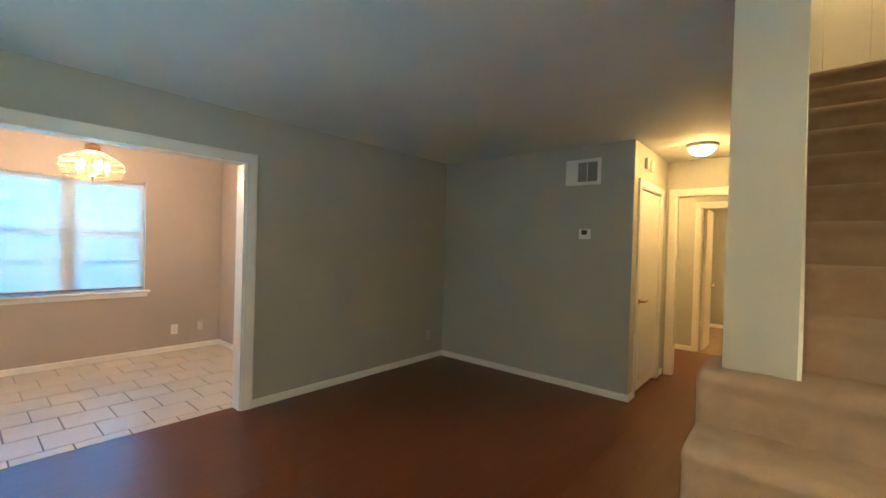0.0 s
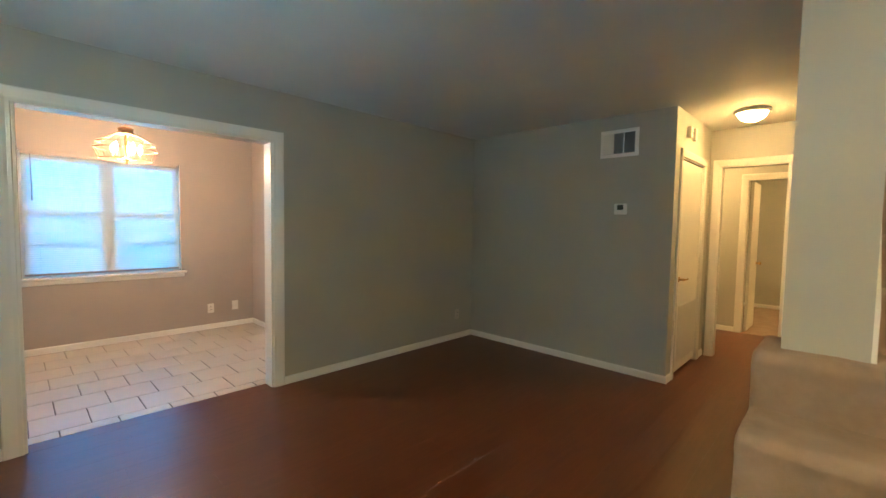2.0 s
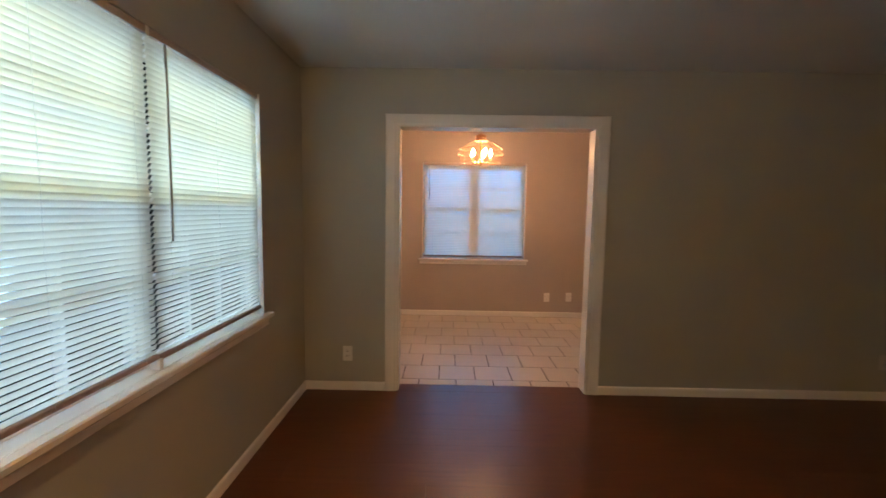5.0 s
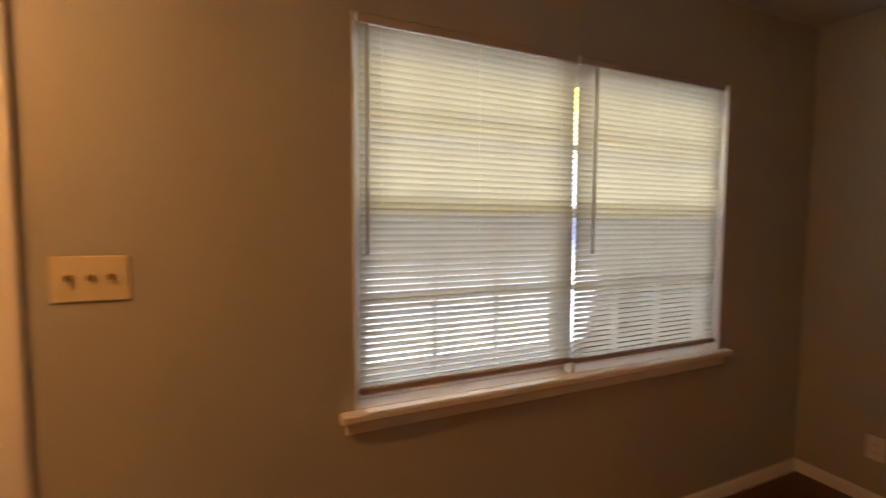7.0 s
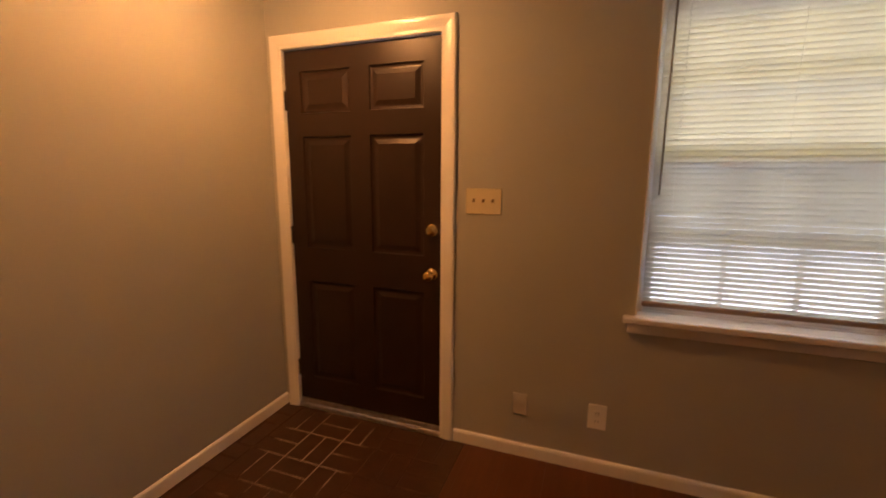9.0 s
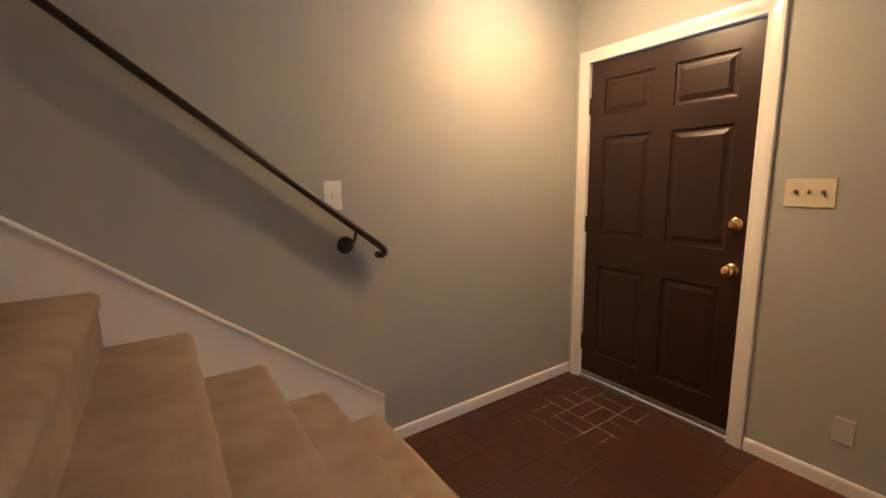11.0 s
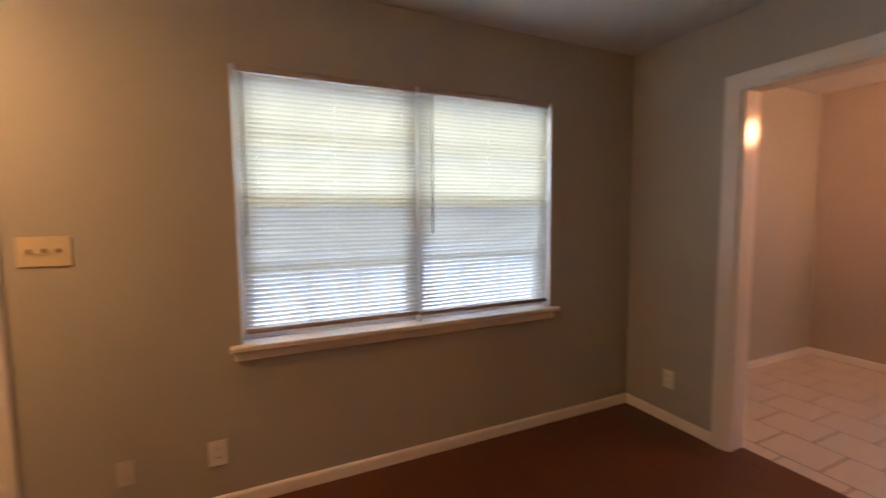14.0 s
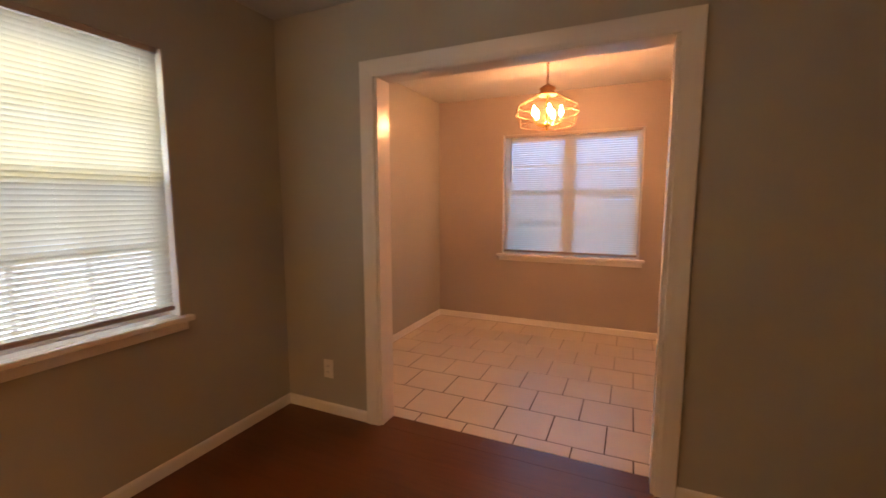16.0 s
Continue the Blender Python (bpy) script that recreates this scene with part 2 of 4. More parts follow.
M_YARD_F = yard("yard_front", [(0.0, (0.80, 0.92, 1.0)), (0.14, (0.78, 0.92, 0.98)), (0.20, (0.20, 0.31, 0.58)), (0.34, (0.32, 0.38, 0.40)), (0.46, (0.60, 0.53, 0.10)), (0.54, (0.62, 0.55, 0.12)), (0.62, (0.36, 0.46, 0.56)), (1.0, (0.36, 0.50, 0.66))], YARD_FRONT, -0.2, 7)
M_YARD_S = yard("yard_side", [(0.0, (0.05, 0.36, 0.82)), (0.35, (0.05, 0.42, 1.0)), (1.0, (0.12, 0.54, 1.0))], YARD_SIDE, -1, 7)


# ---- mesh tools ----
def box(bm, x0, y0, z0, x1, y1, z1, bevel=0.0, seg=2):
    vs = [bm.verts.new(p) for p in ((x0, y0, z0), (x1, y0, z0), (x1, y1, z0), (x0, y1, z0), (x0, y0, z1), (x1, y0, z1), (x1, y1, z1), (x0, y1, z1))]
    fs = [bm.faces.new([vs[i] for i in q]) for q in ((3, 2, 1, 0), (4, 5, 6, 7), (0, 1, 5, 4), (1, 2, 6, 5), (2, 3, 7, 6), (3, 0, 4, 7))]
    if bevel:
        bmesh.ops.bevel(bm, geom=list({e for f in fs for e in f.edges}), offset=bevel, segments=seg, affect="EDGES", profile=0.6)
    return bm


def boxed(x0, y0, z0, x1, y1, z1, bevel=0.0, seg=2):
    return box(bmesh.new(), x0, y0, z0, x1, y1, z1, bevel, seg)


def lathe(bm, profile, n=32, at=(0, 0, 0), axis="z", smooth=True):
    """Turns (radius, height) pairs about an axis."""
    rings = []
    for r, hgt in profile:
        ring = []
        for i in range(n):
            w = 2 * math.pi * i / n
            p = (r * math.cos(w), r * math.sin(w), hgt)
            if axis == "y":
                p = (p[0], p[2], p[1])
            elif axis == "x":
                p = (p[2], p[0], p[1])
            ring.append(bm.verts.new((p[0] + at[0], p[1] + at[1], p[2] + at[2])))
        rings.append(ring)
    for a0, b0 in zip(rings, rings[1:]):
        for i in range(n):
            f = bm.faces.new((a0[i], a0[(i + 1) % n], b0[(i + 1) % n], b0[i]))
            f.smooth = smooth
    bm.faces.new(rings[0][::-1])
    bm.faces.new(rings[-1])
    bmesh.ops.recalc_face_normals(bm, faces=bm.faces)
    return bm


def tube(bm, path, r, n=12):
    """A round bar along a line of points."""
    pts = [Vector(p) for p in path]
    rings = []
    side = None
    for i, p in enumerate(pts):
        d = (pts[min(i + 1, len(pts) - 1)] - pts[max(i - 1, 0)]).normalized()
        if side is None:
            side = d.cross(Vector((0, 0, 1)) if abs(d.z) < 0.9 else Vector((1, 0, 0))).normalized()
        side = (side - d * side.dot(d)).normalized()
        up = d.cross(side)
        rings.append([bm.verts.new(p + r * (math.cos(2 * math.pi * k / n) * side + math.sin(2 * math.pi * k / n) * up)) for k in range(n)])
    for a0, b0 in zip(rings, rings[1:]):
        for k in range(n):
            f = bm.faces.new((a0[k], a0[(k + 1) % n], b0[(k + 1) % n], b0[k]))
            f.smooth = True
    bm.faces.new(rings[0][::-1])
    bm.faces.new(rings[-1])
    bmesh.ops.recalc_face_normals(bm, faces=bm.faces)
    return bm


def mesh_of(bm, name, material):
    me = bpy.data.meshes.new(name)
    bm.normal_update()
    bm.to_mesh(me)
    bm.free()
    me.materials.append(material)
    return me


def part(name, bm, material, parent, label=""):
    """One mesh under a thing or a part."""
    ob = new(name, mesh_of(bm, name, material))
    ob.parent = parent
    ob.matrix_parent_inverse = Matrix.Identity(4)
    return tagged(ob, label)


def thing(name, label, category, group="", kind="", at=None):
    ob = new(name)
    ob.empty_display_size = 0.05
    if at is not None:
        ob.matrix_basis = at
    return tagged(ob, label, category, group, kind)


def solid(name, bm, material, label, category, kind="structure", group=""):
    return tagged(new(name, mesh_of(bm, name, material)), label, category, group, kind)


def wall(name, axis, d0, d1, u0, u1, z0, z1, holes, material, label):
    """A wall across an axis, from d0 to d1 thick, with openings (u0, u1, z0, z1) through it."""
    bm = bmesh.new()
    us = sorted({u0, u1, *(v for q in holes for v in q[:2])})
    zs = sorted({z0, z1, *(v for q in holes for v in q[2:])})
    full = {}
    for i in range(len(us) - 1):
        for k in range(len(zs) - 1):
            cu, cz = (us[i] + us[i + 1]) / 2, (zs[k] + zs[k + 1]) / 2
            full[i, k] = not any(q[0] < cu < q[1] and q[2] < cz < q[3] for q in holes)
    verts = {}

    def v(d, u, z):
        key = (d, u, z)
        if key not in verts:
            verts[key] = bm.verts.new((d, u, z) if axis == "x" else (u, d, z))
        return verts[key]

    for (i, k), ok in full.items():
        if not ok:
            continue
        a0, a1, b0, b1 = us[i], us[i + 1], zs[k], zs[k + 1]
        for d in (d0, d1):
            bm.faces.new((v(d, a0, b0), v(d, a1, b0), v(d, a1, b1), v(d, a0, b1)))
        for di, dk, p, q in ((-1, 0, (a0, b0), (a0, b1)), (1, 0, (a1, b0), (a1, b1)), (0, -1, (a0, b0), (a1, b0)), (0, 1, (a0, b1), (a1, b1))):
            if not full.get((i + di, k + dk), False):
                bm.faces.new((v(d0, *p), v(d0, *q), v(d1, *q), v(d1, *p)))
    bmesh.ops.recalc_face_normals(bm, faces=bm.faces)
    return solid(name, bm, material, label, "wall")


CASING = ((0.0, 0.0), (0.0, 0.010), (0.004, 0.013), (0.018, 0.013), (0.030, 0.016), (0.052, 0.019), (0.066, 0.019), (0.071, 0.015), (0.071, 0.0))


def casing(axis, d, out, u0, u1, z1, profile=CASING):
    """Mitred moulding round an opening's sides and head, on the plane d, standing out along out (+1 or -1)."""
    bm = bmesh.new()
    rows = []
    for o, h in profile:
        p = ((u0 - o, 0), (u0 - o, z1 + o), (u1 + o, z1 + o), (u1 + o, 0))
        rows.append([bm.verts.new((d + out * h, u, z) if axis == "x" else (u, d + out * h, z)) for u, z in p])
    for a0, b0 in zip(rows, rows[1:]):
        for i in range(3):
            bm.faces.new((a0[i], a0[i + 1], b0[i + 1], b0[i]))
    bm.faces.new([r[0] for r in rows])
    bm.faces.new([r[3] for r in rows][::-1])
    bmesh.ops.recalc_face_normals(bm, faces=bm.faces)
    return bm


def baseboard(axis, d, out, u0, u1, label="white painted wooden baseboard along the wall"):
    bm = bmesh.new()
    prof = ((0, 0), (0.013, 0), (0.013, 0.052), (0.011, 0.060), (0.006, 0.066), (0, 0.068))
    rings = []
    for u in (u0, u1):
        rings.append([bm.verts.new((d + out * h, u, z) if axis == "x" else (u, d + out * h, z)) for h, z in prof])
    for i in range(len(prof)):
        k = (i + 1) % len(prof)
        bm.faces.new((rings[0][i], rings[0][k], rings[1][k], rings[1][i]))
    bm.faces.new(rings[0])
    bm.faces.new(rings[1][::-1])
    bmesh.ops.recalc_face_normals(bm, faces=bm.faces)
    return solid("baseboard", bm, M_BASE, label, "baseboard")


# ---- walls and ceilings ----
GREY = "greige painted plaster wall with a light orange-peel texture"
wall("wall_front", "y", 0.0, -0.2, DIN_W - 0.2, EAST + 0.15, 0, H, [(WX0, WX1, WZ0, WZ1), (DX0 - 0.02, DX1 + 0.02, 0, DZ + 0.02)], M_WALL, GREY + " with window and door")
wall("wall_east", "x", EAST, EAST + 0.15, 0.0, 6.0, 0, 5.2, [], M_WALL, GREY + " beside the stairs")
wall("wall_west", "x", 0.0, -0.13, 0.0, BACK, 0, H, [(OY0, OY1, 0, OZ)], M_WALL, GREY + " with a wide cased opening")
wall("wall_north", "y", BACK, BACK + 0.13, -0.13, HALLX, 0, H, [], M_WALL, GREY + " with grille and thermostat")
wall("wall_closet", "x", HALLX, HALLX - 0.13, BACK + 0.13, OPEN_Y, 0, H, [(5.03, 5.83, 0, 2.07)], M_WALL, GREY + " with a closet door")
wall("wall_closet_back", "x", 1.5, 1.38, BACK + 0.13, OPEN_Y, 0, H, [], M_WALL, GREY + " inside the closet")
wall("wall_hall", "y", OPEN_Y, OPEN_Y + 0.11, 1.5, PL, 0, H, [(2.42, 3.0, 0, 2.09)], M_WALL, GREY + " with a cased hall opening")
wall("wall_far", "y", FAR_Y, FAR_Y + 0.12, 1.5, PL, 0, H, [(2.44, 3.0, 0, 2.09)], M_WALL, GREY + " with a bedroom doorway")
wall("wall_vestibule", "x", 1.5, 1.38, OPEN_Y, ROOM_Y + 0.1, 0, H, [], M_WALL, GREY + " closing the back hall")
wall("wall_bedroom", "y", ROOM_Y, ROOM_Y + 0.1, 1.38, 4.1, 0, H, [], M_WALL, GREY + " of the far bedroom")
wall("wall_bedroom_side", "x", 4.0, 4.1, FAR_Y + 0.12, ROOM_Y, 0, H, [], M_WALL, GREY + " of the far bedroom")
wall("wall_bedroom_front", "y", FAR_Y + 0.002, FAR_Y + 0.12, PL, 4.1, 0, H, [], M_WALL, GREY + " of the far bedroom")
wall("wall_stair_partition", "x", PL, PR, PY, FAR_Y, 0, 5.2, [], M_WALL, "greige painted stair partition ending in a square post")
wall("wall_dining_north", "y", DIN_N, DIN_N + 0.12, DIN_W - 0.2, -0.13, 0, H, [], M_DINING, GREY + " of the dining room")
wall("wall_dining_west", "x", DIN_W, DIN_W - 0.2, 0.0, DIN_N, 0, H, [(VY0, VY1, VZ0, VZ1)], M_DINING, GREY + " with the dining window")
wall("wall_stairwell_front", "y", 1.75, 1.6, PL, EAST, H + 0.31, 5.2, [], M_WALL, GREY + " above the entry")
wall("wall_stairwell_west", "x", PL, PL + 0.1, 1.75, PY, H + 0.31, 5.2, [], M_WALL, GREY + " above the living room ceiling")

solid("ceiling", box(boxed(-0.13, -0.2, H, PL, FAR_Y + 0.1, H + 0.3), PL, -0.2, H, EAST + 0.15, 1.75, H + 0.3), M_CEIL, "off-white lightly textured flat ceiling", "ceiling")
solid("ceiling_dining", boxed(DIN_W - 0.2, -0.2, H + 0.004, -0.13, DIN_N + 0.12, H + 0.3), M_CEIL, "off-white dining room ceiling", "ceiling")
solid("ceiling_bedroom", boxed(1.38, FAR_Y + 0.1, H + 0.004, 4.1, ROOM_Y + 0.1, H + 0.3), M_CEIL, "off-white bedroom ceiling", "ceiling")
solid("ceiling_stairs", boxed(PL - 0.05, 1.6, 5.2, EAST + 0.15, 6.05, 5.3), M_CEIL, "off-white ceiling above the stairwell", "ceiling")

# baseboards
baseboard("y", 0, 1, 0.013, DX0 - 0.075)
baseboard("x", EAST, -1, 0.0, NOSE1 - 0.02)
baseboard("x", 0, 1, 0.0, OY0 - 0.0915)
baseboard("x", 0, 1, OY1 + 0.0915, BACK)
baseboard("y", BACK, -1, 0.013, HALLX)
baseboard("x", HALLX, 1, BACK - 0.013, 4.955)
baseboard("x", HALLX, 1, 5.905, OPEN_Y)
baseboard("y", OPEN_Y, -1, 3.072, PL)
baseboard("x", PL, -1, 2.72, OPEN_Y)
baseboard("y", FAR_Y, -1, 1.5, 2.368)
baseboard("y", FAR_Y, -1, 3.072, PL)
baseboard("x", DIN_W, 1, 0.013, DIN_N)
baseboard("y", DIN_N, -1, DIN_W, -0.13)
baseboard("y", 0, 1, DIN_W, -0.13)
baseboard("x", -0.13, -1, OY1 + 0.0915, DIN_N)
baseboard("x", -0.13, -1, 0.0, OY0 - 0.0915)
baseboard("y", ROOM_Y, -1, 1.5, 4.0)

# ---- cased openings ----
def lining(axis, d0, d1, u0, u1, z1, t=0.019):
    """Boards that line an opening: two jambs and a head."""
    out = []
    for n, q in (("jamb", (u0, u0 + t, 0, z1)), ("jamb", (u1 - t, u1, 0, z1)), ("head", (u0 + t, u1 - t, z1 - t, z1))):
        b = (d0, q[0], q[2], d1, q[1], q[3]) if axis == "x" else (q[0], d0, q[2], q[1], d1, q[3])
        out.append((n, boxed(*b, 0.002, 1)))
    return out


op = thing("trim_dining_opening", "glossy white painted casing round the dining room opening", "door casing", kind="structure")
for n, b in lining("x", -0.132, 0.002, OY0 - 0.006, OY1 + 0.006, OZ + 0.006, 0.022):
    part(n, b, M_JAMB if n == "head" else M_TRIM, op)
WIDE = tuple((o * 1.28, h) for o, h in CASING)
part("casing", casing("x", 0.0, 1, OY0, OY1, OZ - 0.013, WIDE), M_TRIM, op)
part("casing", casing("x", -0.13, -1, OY0, OY1, OZ - 0.013, WIDE), M_TRIM, op)

op = thing("trim_hall_opening", "cream white painted casing round the hall opening", "door casing", kind="structure")
for n, b in lining("y", OPEN_Y - 0.002, OPEN_Y + 0.112, 2.414, 3.006, 2.096):
    part(n, b, M_TRIM, op)
part("casing", casing("y", OPEN_Y, -1, 2.42, 3.0, 2.09), M_TRIM, op)


# ---- windows with mini blinds ----
def put(axis, d, u, z):
    return (d, u, z) if axis == "x" else (u, d, z)


def ubox(axis, d0, u0, z0, d1, u1, z1, bevel=0.0):
    """A box given along a wall: depth, run, height."""
    a0, a1 = put(axis, d0, u0, z0), put(axis, d1, u1, z1)
    lo = [min(p, q) for p, q in zip(a0, a1)]
    hi = [max(p, q) for p, q in zip(a0, a1)]
    return boxed(*lo, *hi, bevel, 1)


def window(name, axis, face, inward, u0, u1, z0, z1, cols, label, screen=False, deep=0.045, post=0.027):
    """Two double-hung units side by side in a wall whose room face is at face; inward is the way into the room."""
    w = thing(name, label, "window", kind="structure")
    near, far = face - inward * deep, face - inward * (deep + 0.065)
    mid = (u0 + u1) / 2
    for q in ((u0, u0 + 0.035, z0, z1), (u1 - 0.035, u1, z0, z1), (mid - post, mid + post, z0, z1), (u0 + 0.035, u1 - 0.035, z1 - 0.035, z1), (u0 + 0.035, u1 - 0.035, z0, z0 + 0.012)):
        part("window_frame", ubox(axis, near, q[0], q[2], far, q[1], q[3], 0.003), M_VINYL, w)
    zm = z0 + (z1 - z0) * 0.52
    for a0, a1 in ((u0 + 0.035, mid - post), (mid + post, u1 - 0.035)):
        for b0, b1, off in ((z0 + 0.012, zm + 0.02, 0.005), (zm - 0.02, z1 - 0.035, 0.03)):
            d0, d1 = near - inward * off, near - inward * (off + 0.025)
            sash = part("sash", ubox(axis, d0, a0, b0, d1, a0 + 0.028, b1, 0.002), M_VINYL, w)
            part("rail", ubox(axis, d0, a1 - 0.028, b0, d1, a1, b1, 0.002), M_VINYL, sash)
            part("rail", ubox(axis, d0, a0 + 0.028, b0, d1, a1 - 0.028, b0 + 0.03, 0.002), M_VINYL, sash)
            part("rail", ubox(axis, d0, a0 + 0.028, b1 - 0.04, d1, a1 - 0.028, b1, 0.002), M_VINYL, sash)
            bz = (b0 + b1) / 2
            part("muntin", ubox(axis, d0, a0 + 0.028, bz - 0.011, d1, a1 - 0.028, bz + 0.011, 0.002), M_VINYL, sash)
            for k in range(1, cols):
                u = a0 + 0.028 + (a1 - a0 - 0.056) * k / cols
                part("muntin", ubox(axis, d0 - inward * 0.004, u - 0.009, b0 + 0.03, d1 + inward * 0.004, u + 0.009, b1 - 0.04, 0.002), M_VINYL, sash)
            dm = (d0 + d1) / 2
            p = part("pane", ubox(axis, dm - 0.002, a0 + 0.026, b0 + 0.028, dm + 0.002, a1 - 0.026, b1 - 0.038), M_GLASS, w)
            p.visible_shadow = False
        if screen:
            sc = part("insect_screen", ubox(axis, far + inward * 0.004, a0, z0 + 0.012, far + inward * 0.006, a1, zm), M_SCREENMESH, w, "grey insect screen over the lower sash")
    # stool and apron
    sill = part("window_sill", ubox(axis, face - inward * deep, u0 + 0.001, z0 - 0.002, face + inward * 0.0, u1 - 0.001, z0 + 0.006, 0.002), M_TRIM, w)
    part("stool", ubox(axis, face, u0 - 0.05, z0 - 0.024, face + inward * 0.045, u1 + 0.05, z0 + 0.006, 0.006), M_TRIM, sill)
    part("apron", ubox(axis, face, u0 - 0.03, z0 - 0.072, face + inward * 0.016, u1 + 0.03, z0 - 0.024, 0.004), M_TRIM, sill)
    # painted returns of the recess
    part("return", ubox(axis, face - inward * deep, u0, z0 + 0.006, face + inward * 0.003, u0 + 0.007, z1, 0.001), M_TRIM, w)
    part("return", ubox(axis, face - inward * deep, u1 - 0.007, z0 + 0.006, face + inward * 0.003, u1, z1, 0.001), M_TRIM, w)
    return w


def slat_mesh(axis, inward, length, width=0.026, tilt=61.5):
    """One crowned slat about its middle; its outer edge hangs down."""
    bm = bmesh.new()
    ca, sa = math.cos(radians(tilt)), math.sin(radians(tilt))
    rows = []
    for u in (-length / 2, length / 2):
        row = []
        for i in range(5):
            s = (i / 4 - 0.5) * width
            crown = 0.0022 * (1 - (2 * s / width) ** 2)
            d, z = s * ca - crown * sa, s * sa + crown * ca
            row.append(bm.verts.new(put(axis, inward * d, u, z)))
        rows.append(row)
    for i in range(4):
        f = bm.faces.new((rows[0][i], rows[0][i + 1], rows[1][i + 1], rows[1][i]))
        f.smooth = True
    return mesh_of(bm, "slat", M_SLAT)


def blind(axis, d, inward, u0, u1, z0, z1, wand, label, sag=0.0, tilt=61.5):
    b = thing("mini_blind", label, "window blind", "mini blinds")
    part("headrail", ubox(axis, d - 0.014, u0, z1 - 0.03, d + 0.014, u1, z1, 0.003), M_VALANCE, b, "taupe-grey metal headrail")
    me = slat_mesh(axis, inward, u1 - u0 - 0.004, 0.026, tilt)
    n = int((z1 - z0 - 0.074) / 0.0215)
    pitch = (z1 - z0 - 0.074) / (n - 1)
    rnd = random.Random(int(u0 * 1000))
    for i in range(n):
        s = new("slat", me)
        s.parent = b
        z = z1 - 0.044 - i * pitch
        tip = rnd.uniform(-0.9, 0.9) + (sag * 2.5 if i > n - 14 else 0)
        lean = sag * 0.9 * (i / n) ** 3 + rnd.uniform(-0.04, 0.04)
        turn = Euler((radians(-tip * inward), radians(lean), 0)) if axis == "y" else Euler((radians(lean), radians(tip * inward), 0))
        s.matrix_basis = Matrix.LocRotScale(put(axis, d, (u0 + u1) / 2, z), turn, None)
    r = part("bottom_rail", ubox(axis, d - 0.011, u0, z0, d + 0.011, u1, z0 + 0.02, 0.004), M_BOTTOM, b, "brown-grey bottom rail hanging above the sill")
    for f in (0.09, 0.5, 0.91):
        u = u0 + (u1 - u0) * f
        part("ladder_cord", tube(bmesh.new(), [put(axis, d + inward * 0.0135, u, z0 + 0.01), put(axis, d + inward * 0.0135, u, z1 - 0.03)], 0.0005, 5), M_VINYL, b)
    if wand:
        u, drop = wand
        part("wand", tube(bmesh.new(), [put(axis, d + inward * 0.02, u, z1 - 0.035), put(axis, d + inward * 0.026, u + 0.002, z1 - 0.2), put(axis, d + inward * 0.024, u + 0.004, z1 - drop)], 0.0042, 8), M_WAND, b, "grey plastic tilt wand")
    return b


window("window_1", "y", 0.0, 1, WX0, WX1, WZ0, WZ1, 3, "white twin double-hung front window with divided panes", True, 0.075)
CX = (WX0 + WX1) / 2
BL = "closed white mini blind glowing with daylight, "
blind("y", -0.0135, 1, CX + 0.004, WX1 - 0.022, WZ0 + 0.05, WZ1 - 0.001, (WX1 - 0.052, 0.78), BL + "front window", 0.0)
blind("y", -0.0135, 1, WX0 + 0.022, CX - 0.004, WZ0 + 0.042, WZ1 - 0.001, (CX - 0.085, 0.80), BL + "hanging slightly crooked", 0.35)

part("mullion_block", ubox("y", -0.045, CX - 0.009, WZ1 - 0.036, 0.002, CX + 0.009, WZ1, 0.001), M_TRIM, bpy.data.objects["window_1"], "white block between the blinds")
part("mullion_block", ubox("y", -0.045, CX - 0.009, WZ0 + 0.006, -0.002, CX + 0.009, WZ0 + 0.05, 0.001), M_TRIM, bpy.data.objects["window_1"])
window("window_2", "x", DIN_W, 1, VY0, VY1, VZ0, VZ1, 1, "white twin double-hung dining room window", False, 0.045, 0.036)
blind("x", DIN_W - 0.0135, 1, VY0 + 0.022, VY1 - 0.022, VZ0 + 0.03, VZ1 - 0.001, (VY0 + 0.09, 0.5), BL + "dining window", 0.0, -57.0)

# ---- front door ----
door = thing("door_1", "closed dark brown six-panel front door in white casing", "door", kind="structure")
part("casing", casing("y", 0.0, 1, DX0 + 0.002, DX1 - 0.002, DZ), M_TRIM, door, "glossy white painted moulding")
for n, b in lining("y", -0.2, 0.001, DX0 - 0.018, DX1 + 0.018, DZ + 0.018, 0.018):
    part(n, b, M_TRIM, door)


